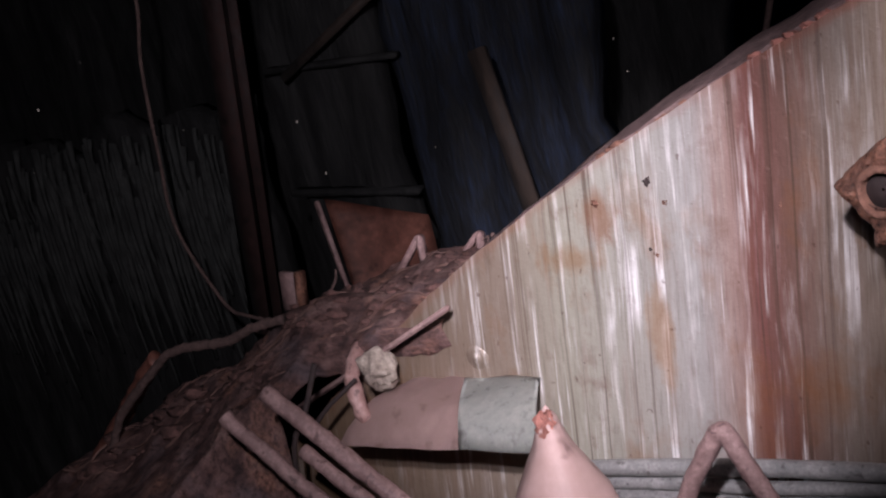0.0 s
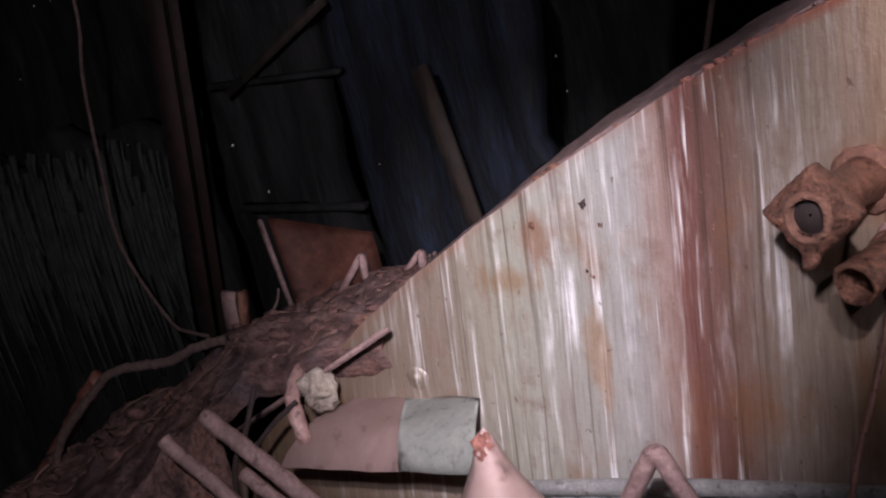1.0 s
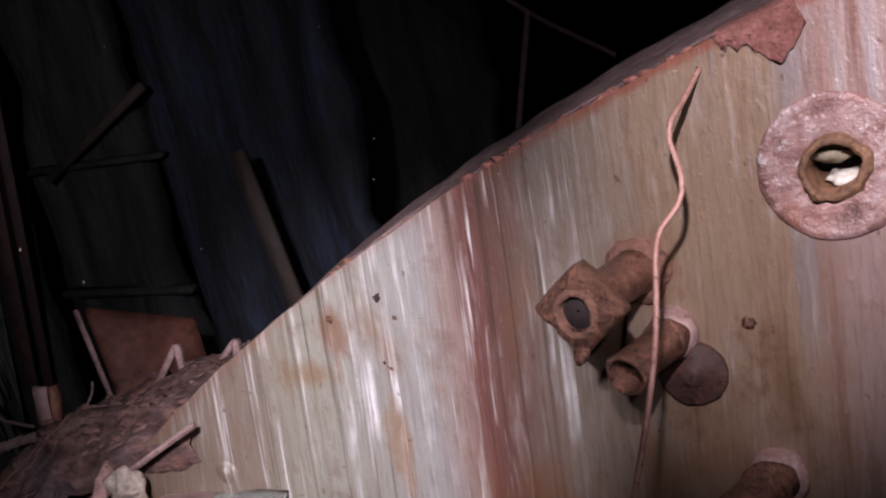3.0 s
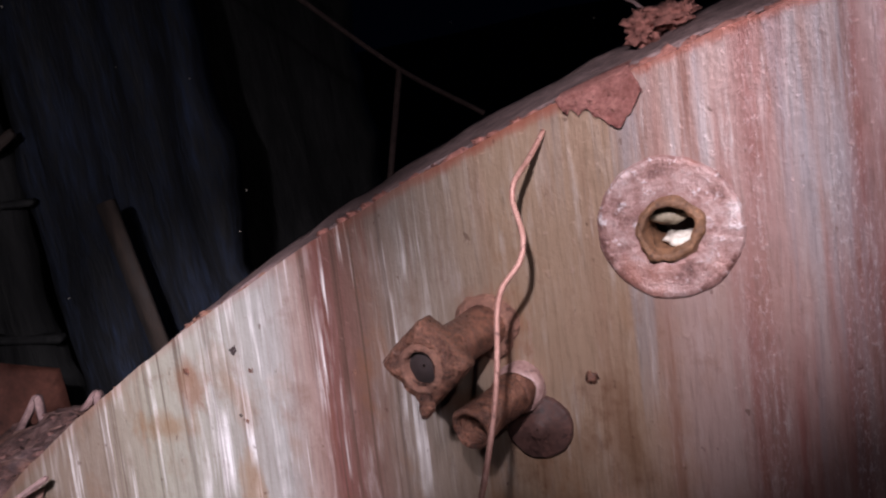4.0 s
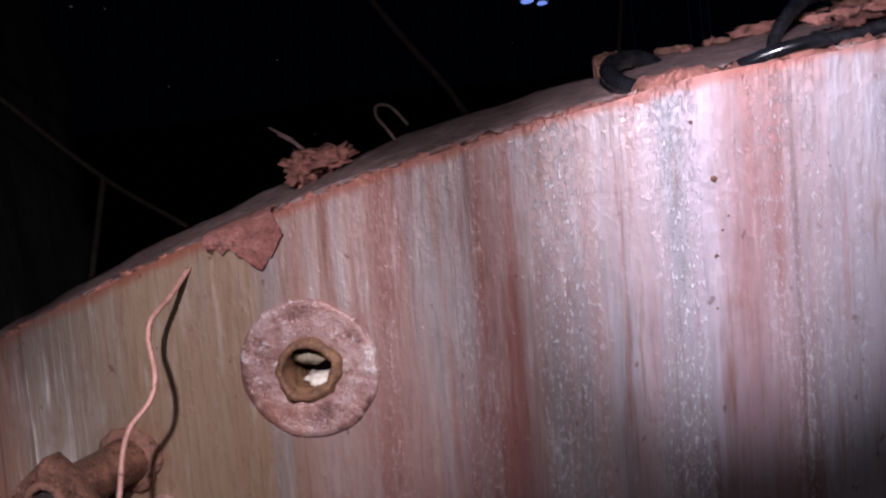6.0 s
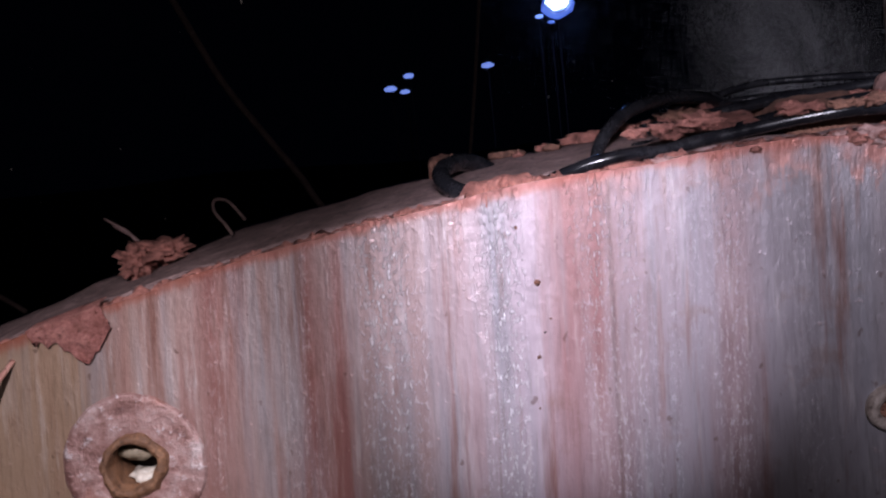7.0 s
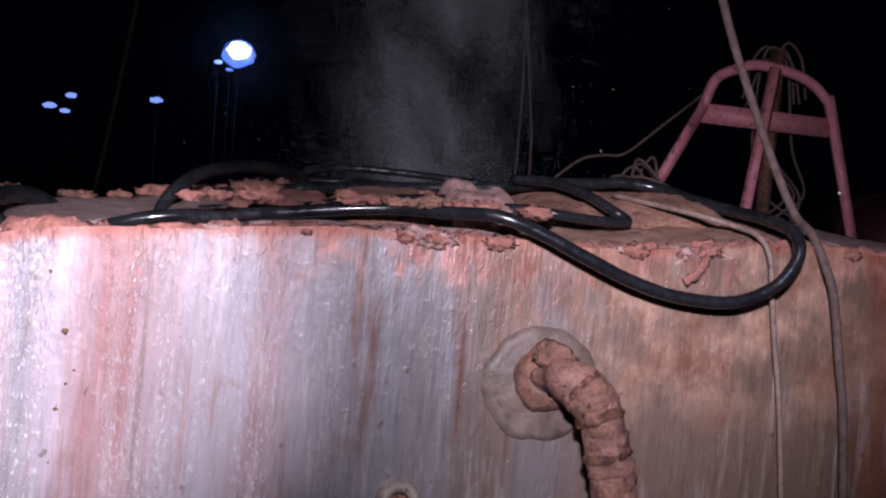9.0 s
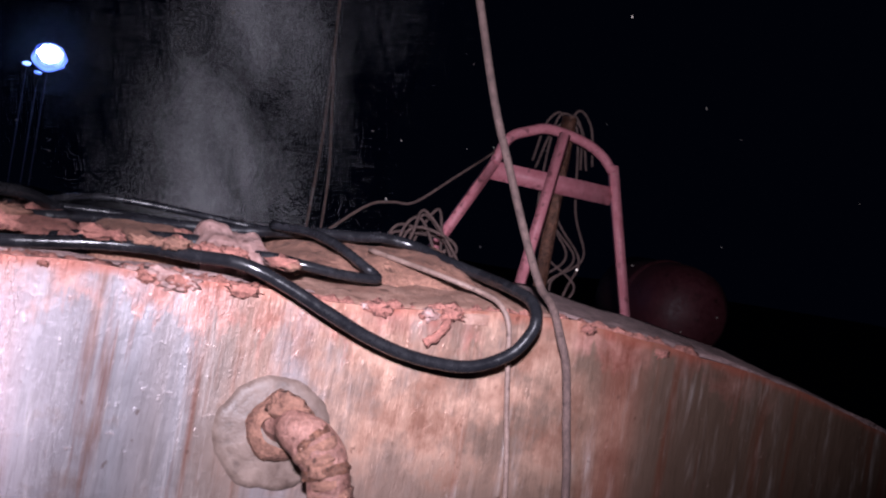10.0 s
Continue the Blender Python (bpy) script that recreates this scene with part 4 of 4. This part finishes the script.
solo("bank_splinters", bm, plain("dull_purple_brown_splinter", (0.05, 0.025, 0.02), (0.30, 0.17, 0.14), 9, 0.85), "thin rusted splinters strewn over the wreckage bank", "splinters", kind="stuff")


bm = bmesh.new()
for i in range(200):
    x, y = rnd.uniform(-1.15, -0.31), rnd.uniform(-0.01, 0.24)
    s0 = rnd.uniform(0.004, 0.017) * (1 if rnd.random() < 0.3 else 0.5)
    lump((x, y, bank_z(x, y) + s0 * 0.1), (s0 * rnd.uniform(1, 2), s0, s0 * 0.6), i, 0.6, 2, 1.8, bm)
solo("bank_rubble", bm, HEAP, "small brown rubble strewn over the wreckage bank", "rubble", kind="stuff")


def rod(points, r, label, mat=ROD, name="rusted_rod", category="rod", rough=0.18):
    return solo(name, tube(spline(points, 10), r, 12, rough, r * 1000), mat, label, category, group="rods before the boiler" if mat is ROD else "")


rod([(-0.443, -0.18, 0.620), (-0.355, -0.18, 0.546), (-0.292, -0.18, 0.492), (-0.18, -0.16, 0.39), (0.0, -0.1, 0.22)], 0.0105, "bent pinkish rusted rod sticking up before the plate")
rod([(-0.520, -0.18, 0.588), (-0.505, -0.18, 0.570), (-0.47, -0.18, 0.541), (-0.41, -0.18, 0.485), (-0.30, -0.15, 0.38), (-0.15, -0.1, 0.25)], 0.0095, "curved pinkish rusted rod rising from the wreckage")
rod([(-0.430, -0.16, 0.535), (-0.359, -0.16, 0.477), (-0.25, -0.14, 0.38), (-0.1, -0.1, 0.25)], 0.009, "straight pinkish rusted rod among the wreckage")
rod([(-0.430, -0.10, 0.62), (-0.445, -0.12, 0.57), (-0.465, -0.14, 0.52), (-0.48, -0.14, 0.40)], 0.0035, "thin dark wire among the wreckage", BORE, "bent_wire", "wire")
rod([(-0.40, -0.07, 0.585), (-0.44, -0.09, 0.555), (-0.475, -0.1, 0.52)], 0.003, "thin dark wire among the wreckage", BORE, "bent_wire", "wire")
solo("edge_batten", beam((-0.262, -0.035, 0.661), (-0.566, -0.035, 0.516), 0.007, 0.012, (0, 1, 0), 0.002), ROD, "long pinkish batten lying along the bank's edge", "batten")
part_of = thing("rolled_plate", "red-leaded curved sheet of steel standing on end in the wreckage", "steel sheet", at=(-0.6, 0.28, 0.6))
bm = bmesh.new()
rows = []
for i in range(15):
    u = i / 14
    x = -0.655 + 0.09 * u
    y = 0.26 + 0.13 * u ** 1.7
    rows.append([bm.verts.new((x + 0.012 * (1 - u) * (1 - j / 8), y, 0.56 + (0.735 - 0.075 * u ** 1.5 - 0.56) * j / 8)) for j in range(9)])
for i in range(14):
    for j in range(8):
        bm.faces.new((rows[i][j], rows[i + 1][j], rows[i + 1][j + 1], rows[i][j + 1]))
bmesh.ops.solidify(bm, geom=list(bm.faces), thickness=0.006)
part("sheet", bm, SHEET, part_of)
part("edge_strip", beam((-0.648, 0.252, 0.57), (-0.664, 0.252, 0.735), 0.007, 0.010), ROD, part_of, "pale bent edge")


def bent_angle(a, b, c, w, label):
    t = thing("bent_bracket", label, "bracket", group="bent brackets", at=a)
    part("arm", beam(a, b, w, 0.008), ROD, t)
    part("arm", beam(b, c, w, 0.008), ROD, t)


bent_angle((-0.530, 0.2, 0.60), (-0.452, 0.2, 0.682), (-0.455, 0.2, 0.625), 0.016, "bent angle bracket standing up from the wreckage")
bent_angle((-0.415, 0.2, 0.625), (-0.352, 0.2, 0.680), (-0.360, 0.2, 0.62), 0.018, "bent angle bracket with torn tines in the wreckage")
for i in range(5):
    rod([(-0.40 + 0.012 * i, 0.21, 0.62), (-0.375 + 0.010 * i, 0.205, 0.655 + 0.004 * i), (-0.36 + 0.006 * i, 0.2, 0.672)], 0.0022, "thin torn tine standing in the wreckage", ROPE, "torn_tine", "tine")
solo("red_splinter", beam((-0.465, 0.17, 0.628), (-0.40, 0.17, 0.652), 0.012, 0.006), SHEET, "small red splinter of steel on the bank", "splinter")
post = thing("short_post", "short split pinkish post standing in the wreckage", "post", at=(-0.62, 0.1, 0.6))
part("face", beam((-0.634, 0.1, 0.59), (-0.618, 0.1, 0.674), 0.028, 0.012, (0, 1, 0)), ROD, post)
part("side", beam((-0.620, 0.106, 0.59), (-0.604, 0.106, 0.672), 0.012, 0.02, (0, 1, 0)), FITTING, post)
rod([(-0.600, 0.12, 0.60), (-0.575, 0.14, 0.64), (-0.565, 0.14, 0.66)], 0.002, "thin spike beside the post", ROPE, "thin_spike", "spike")
rod([(-0.605, 0.05, 0.622), (-0.66, 0.05, 0.612), (-0.726, 0.05, 0.591), (-0.79, 0.05, 0.585), (-0.851, 0.05, 0.574), (-0.90, 0.05, 0.545), (-0.975, 0.05, 0.493), (-1.015, 0.05, 0.46), (-1.06, 0.05, 0.40)], 0.007, "bent grey handrail strip arching over the wreckage", ROPE, "bent_strip", "strip", 0.4)
rod([(-0.944, 0.1, 0.545), (-1.00, 0.1, 0.50), (-1.074, 0.1, 0.437), (-1.263, 0.1, 0.28)], 0.014, "thick dark red bar leaning in the wreckage", SHEET, "leaning_bar", "bar", 0.3)
rod([(-1.06, 0.4, 1.25), (-1.068, 0.4, 1.091), (-1.104, 0.4, 0.976), (-1.132, 0.4, 0.79), (-1.142, 0.4, 0.715), (-1.129, 0.4, 0.636), (-1.072, 0.4, 0.521), (-1.032, 0.4, 0.50), (-0.99, 0.4, 0.49)], 0.0035, "thin silted cable hanging before the wreck wall", ROPE, "hanging_cable", "cable")

# ledge bracket low on the plate, with stone, boss and spike
ledge = thing("ledge_bracket", "pink and grey scaled steel ledge jutting from the boiler plate", "ledge", at=(-0.28, -0.05, 0.54))


def ledge_piece(x0, x1, seed):
    bm = bmesh.new()
    rows = []
    for i in range(17):
        u = i / 16
        x = x0 + (x1 - x0) * u
        row = []
        for j in range(9):
            v = j / 8
            k = 0.004 * noise.noise((x * 20, v * 3, seed))
            near = 0.09 * (1 - u) * (1 - v) * (1 if x0 < -0.4 else 0)
            row.append(bm.verts.new((x + near + 0.045 * v * (0.6 + 0.3 * min(1, max(0, (x + 0.42) / 0.12))), 0.004 - 0.104 * v, 0.556 - 0.018 * v ** 2 - 0.028 * v ** 4 + k)))
        rows.append(row)
    for i in range(16):
        for j in range(8):
            bm.faces.new((rows[i][j], rows[i][j + 1], rows[i + 1][j + 1], rows[i + 1][j]))
    bmesh.ops.solidify(bm, geom=list(bm.faces), thickness=0.007)
    return bm


part("pink_ledge", ledge_piece(-0.455, -0.290, 1), SLICK, ledge, "pink scaled ledge")
part("grey_ledge", ledge_piece(-0.291, -0.185, 2), plain("grey_white_scale", (0.24, 0.25, 0.23), (0.56, 0.56, 0.51), 14, 0.35, 0.0, 0.3, 0.003, (1, 1, 1), 0.2), ledge, "grey-white slick end of the ledge")
part("end_lug", tube(spline([(-0.440, 0.0, 0.60), (-0.420, -0.05, 0.585), (-0.405, -0.07, 0.555), (-0.40, -0.07, 0.53)]), 0.010, 10, 0.3), PINK, ledge)
solo("pale_stone", lump((-0.382, -0.045, 0.584), (0.026, 0.02, 0.024), 5, 0.55, 4, 1.3), plain("tan_white_stone", (0.10, 0.07, 0.055), (0.44, 0.37, 0.31), 45, 0.8, 0.0, 0.9, 0.006), "pale knobbly stone lodged on the ledge", "stone")
bm, _ = lathe([(0.001, -0.004), (0.006, -0.0035), (0.008, -0.001), (0.013, -0.002), (0.018, 0.003)], (-0.265, 0, 0.581), (0, 1, 0), 28, 0.002)
solo("plate_boss", bm, PLATE, "small pale boss on the streaked plate", "boss")
bm, _ = lathe([(0.002, 0.0), (0.010, -0.014), (0.022, -0.045), (0.054, -0.105), (0.085, -0.22), (0.10, -0.4)], (-0.103, -0.13, 0.584), (0.03, 0, 1), 28, 0.006, 5)
spike = thing("cone_spike", "smooth pink cone of scale with a crusted tip", "cone", at=(-0.103, -0.13, 0.2))
part("cone", bm, SLICK, spike)
part("tip", lump((-0.103, -0.138, 0.560), (0.010, 0.008, 0.018), 4, 0.8, 3, 2.6), CRUST, spike, "crusted orange tip")
vee = thing("bent_pipe_vee", "grey pipe bent to an upside-down V before the plate", "pipe", at=(0.09, -0.15, 0.4))
apex = spline([(0.056, -0.15, 0.515), (0.078, -0.15, 0.548), (0.091, -0.15, 0.566), (0.099, -0.15, 0.565), (0.110, -0.15, 0.540), (0.128, -0.15, 0.50)])
part("pipe", tube([(-0.3, -0.15, FLOOR - 0.1), (0.0, -0.15, 0.40)] + apex + [(0.175, -0.15, 0.40), (0.5, -0.15, FLOOR - 0.1)], 0.0098, 14, 0.15), ROD, vee)
for i, (z, r) in enumerate(((0.462, 0.010), (0.443, 0.008), (0.425, 0.011), (0.404, 0.010))):
    solo("grey_hose", tube(spline([(-0.14, -0.02, z - 0.012), (-0.05, -0.03, z - 0.002), (0.08, -0.03 - 0.008 * i, z + 0.003), (0.20, -0.035, z + 0.006), (0.36, -0.03, z + 0.002)]), r, 12, 0.12, i), plain("grey_hose_skin", (0.10, 0.10, 0.10), (0.30, 0.29, 0.28), 50, 0.5), "grey silted hose lying along the plate", "hose", group="hoses along the plate")
pipe_stub((0.385, 0, 0.556), (0.352, -0.085, 0.552), 0.0225, 0.008, "short open rusty pipe stub low on the boiler plate")

# ---- wreck wall behind, its colours darkened to stand for light falloff ----


def wall_panel(name, x0, x1, z0, z1, y, mat, label, seed):
    bm = bmesh.new()
    n, m = max(8, int((x1 - x0) * 60)), max(8, int((z1 - z0) * 24))
    def p(i, j, d):
        x, z = x0 + (x1 - x0) * i / n, z0 + (z1 - z0) * j / m
        z += 0.06 * noise.fractal((x * 5, seed * 3, 9), 1.0, 2.0, 4) * (j / m) ** 8
        x += 0.03 * noise.fractal((seed * 5, 1 if i > n / 2 else 7, z * 5), 1.0, 2.0, 4) * abs(2 * i / n - 1) ** 3
        k = 0.02 * noise.fractal((x * 14, seed, z * 2.2), 1.0, 2.0, 4)
        return (x, y + d + (k if d == 0 else 0), z)
    f = [[bm.verts.new(p(i, j, 0)) for j in range(m + 1)] for i in range(n + 1)]
    b = [[bm.verts.new(p(i, j, 0.06)) for j in range(m + 1)] for i in range(n + 1)]
    for i in range(n):
        for j in range(m):
            bm.faces.new((f[i][j], f[i + 1][j], f[i + 1][j + 1], f[i][j + 1]))
            bm.faces.new((b[i][j], b[i][j + 1], b[i + 1][j + 1], b[i + 1][j]))
    for i in range(n):
        for j in (0, m):
            bm.faces.new((f[i][j], f[i + 1][j], b[i + 1][j], b[i][j]))
    for j in range(m):
        for i in (0, n):
            bm.faces.new((f[i][j], f[i][j + 1], b[i][j + 1], b[i][j]))
    return solo(name, bm, mat, label, "wreck wall", kind="structure")


wall_panel("wall_blue", -0.74, -0.36, -1.6, 1.35, 0.64, BLUE, "streaked wreck bulkhead, the water's blue dimness painted in", 1)
grey_wall = wall_panel("wall_grey", -0.99, -0.76, -1.6, 1.35, 0.60, GREY, "grey rusticled wreck bulkhead, dimness painted in", 2)
rusticle_wall = wall_panel("wall_rusticles", -2.6, -1.16, -1.6, 0.84, 0.66, GREY, "bulkhead hung with rusticles, dimness painted in", 3)
wall_panel("wall_back", -2.8, -0.30, -1.6, 1.6, 1.1, GREY, "wreck bulkhead far behind, dark water's dimness painted in", 4)
solo("wall_ledge", beam((-0.975, 0.57, 0.912), (-0.70, 0.60, 0.895), 0.03, 0.010), GREY, "thin rusted ledge across the wreck wall", "ledge")
solo("wall_ledge", beam((-0.985, 0.57, 0.680), (-0.72, 0.60, 0.650), 0.03, 0.012), GREY, "thin rusted ledge across the wreck wall", "ledge")
# red steel with the wall's dim light put into its colour
DARK_RED = plain("dimmed_red_steel", (0.012, 0.006, 0.005), (0.055, 0.022, 0.019), 14, 0.8)
stanchion = thing("red_stanchion", "dark red leaning steel stanchion of flanged section", "stanchion", at=(-1.16, 0.56, 0.40))
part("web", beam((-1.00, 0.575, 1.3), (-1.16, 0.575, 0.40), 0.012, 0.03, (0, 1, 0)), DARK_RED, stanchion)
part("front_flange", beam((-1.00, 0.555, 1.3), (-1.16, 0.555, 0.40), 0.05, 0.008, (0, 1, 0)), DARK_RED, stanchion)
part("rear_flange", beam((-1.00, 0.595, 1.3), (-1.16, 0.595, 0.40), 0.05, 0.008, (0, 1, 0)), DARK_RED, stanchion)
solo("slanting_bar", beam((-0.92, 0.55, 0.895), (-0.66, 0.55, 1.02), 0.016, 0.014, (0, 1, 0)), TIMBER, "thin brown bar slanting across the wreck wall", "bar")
# grey rusticles kept near-black, the dimness painted into them
RUSTICLE = plain("dimmed_grey_rusticle", (0.010, 0.011, 0.010), (0.062, 0.064, 0.060), 30, 0.9)
rnd = random.Random(31)
for i in range(300):
    x = rnd.uniform(-2.1, -1.17) if i < 270 else rnd.uniform(-0.97, -0.78)
    z1 = rnd.uniform(0.60, 0.84) if i < 270 else rnd.uniform(0.6, 1.1)
    ln = rnd.uniform(0.10, 0.42)
    pts = [(x + 0.006 * noise.noise((i * 1.3, k * 0.3, 0)), 0.63 - 0.012 * math.sin(k / 5 * 3), z1 - ln * k / 5) for k in range(6)]
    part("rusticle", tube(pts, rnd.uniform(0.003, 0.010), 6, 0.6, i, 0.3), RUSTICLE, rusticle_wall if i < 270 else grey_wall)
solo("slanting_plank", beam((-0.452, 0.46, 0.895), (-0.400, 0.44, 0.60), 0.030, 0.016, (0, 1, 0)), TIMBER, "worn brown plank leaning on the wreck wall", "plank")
cable([(1.50, 1.1, 1.055), (1.567, 1.1, 1.115), (1.600, 1.1, 1.145), (1.634, 1.1, 1.169), (1.67, 1.1, 1.177), (1.712, 1.1, 1.184), (1.78, 1.1, 1.242), (1.858, 1.1, 1.31)], 0.0024, "thin slack line running up to the frame stand", ROPE, "slack_line", "line")
for i, dx in enumerate((0.0, 0.035)):
    cable([(1.60 + dx, 1.5, 1.02), (1.604 + dx * 0.8, 1.5, 1.20), (1.603 + dx * 0.4, 1.5, 1.326), (1.595, 1.5, 1.508), (1.58, 1.5, 1.75)], 0.0025, "thin pale line rising into the dark", ROPE, "taut_line", "line")
rnd = random.Random(41)
for i in range(7):
    x, w = 1.63 + rnd.uniform(0, 0.10), rnd.uniform(0.03, 0.08)
    y = rnd.uniform(0.88, 1.0)
    cable([(x - w, y, 1.05), (x - w * 0.7, y, 1.11 + rnd.uniform(0, 0.03)), (x + rnd.uniform(-0.02, 0.02), y + rnd.uniform(-0.03, 0.03), 1.13 + rnd.uniform(0, 0.05)), (x + w * 0.8, y, 1.10 + rnd.uniform(-0.02, 0.03)), (x + w * rnd.uniform(0, 0.6), y, 1.07), (x + w * 1.4, y, 1.04)], 0.0026, "thin tangled brown line beside the frame stand", ROPE, "tangled_line", "line")
for i in range(5):
    x, w = 2.0 + rnd.uniform(-0.03, 0.03), rnd.uniform(0.03, 0.08) * (1 if i % 2 else -1)
    top = 1.35 + rnd.uniform(0, 0.05)
    cable([(x - w, 1.14, top - 0.08), (x - w * 0.6, 1.14, top), (x + w * 0.2, 1.14, top + 0.01), (x + w * rnd.uniform(0, 0.8), 1.14, 1.22), (x + rnd.uniform(-0.05, 0.08), 1.14, 1.13), (x + rnd.uniform(-0.02, 0.09), 1.14, 1.07), (x + 0.03, 1.14, 1.0)], 0.0026, "thin line wound round the frame stand", ROPE, "wound_line", "line")

# ---- drifting flecks in the water ----
bm = bmesh.new()
rnd = random.Random(51)
for i in range(220):
    c = Vector((rnd.uniform(-1.4, 2.6), rnd.uniform(-0.2, 1.8), rnd.uniform(0.6, 1.7)))
    if math.hypot(c.x - CX, c.z - CZ) < R + 0.06:
        continue
    r = rnd.uniform(0.0007, 0.0019)
    m = Matrix.Translation(c) @ Euler((i, i * 2, i * 3)).to_matrix().to_4x4() @ Matrix.Diagonal((r * 1.7, r, r, 1))
    bmesh.ops.create_icosphere(bm, subdivisions=1, radius=1.0, matrix=m)
solo("drifting_flecks", bm, PALE, "pale flecks drifting in the dark water", "flecks", kind="stuff")

# ---- stirred-up silt behind the boiler, plus halo grains at the far lamp: loose grains ----
rng = np.random.default_rng(7)
verts, faces = [], []
tet = np.array([(1, 1, 1), (1, -1, -1), (-1, 1, -1), (-1, -1, 1)], float) * 0.58
turns = [np.linalg.qr(rng.normal(size=(3, 3)))[0] for k in range(64)]
made = 0
while made < 380000:
    zz = 1.02 + 0.95 * rng.random()
    mid_x = 1.44 - 0.10 * (zz - 1.1) + 0.03 * math.sin(zz * 9)
    p = np.array((mid_x + rng.normal(-0.02, 0.105 + 0.03 * (zz - 1.0)), 1.45 + rng.normal(0, 0.10), zz))
    dens = noise.fractal((p[0] * 7 + p[2] * 2, p[1] * 5, p[2] * 3.5), 1.0, 2.0, 4)
    # the last grains are added behind the far lamp to form its halo
    if made >= 355000:
        p = np.array((1.015, 3.86, 1.47)) + rng.normal(0, 1, 3) * np.array((0.13, 0.03, 0.15)) * (0.3 + 0.9 * rng.random())
        dens = 1.0
    if dens + 0.25 < rng.random() * 0.9:
        continue
    r = 0.00033 + 0.00028 * rng.random()
    verts.extend((tet @ turns[made % 64] * r + p).tolist())
    k = 4 * made
    faces.extend(((k, k + 1, k + 2), (k, k + 3, k + 1), (k, k + 2, k + 3), (k + 1, k + 3, k + 2)))
    made += 1
me = bpy.data.meshes.new("silt_cloud")
me.from_pydata(verts, [], faces)
me.materials.append(plain("pale_silt_grain", (0.70, 0.71, 0.74), (0.86, 0.87, 0.9), 5, 0.9))
tagged(new("silt_cloud", me), "thin pale stirred-up silt behind the boiler, with halo grains added", "silt cloud", kind="stuff")
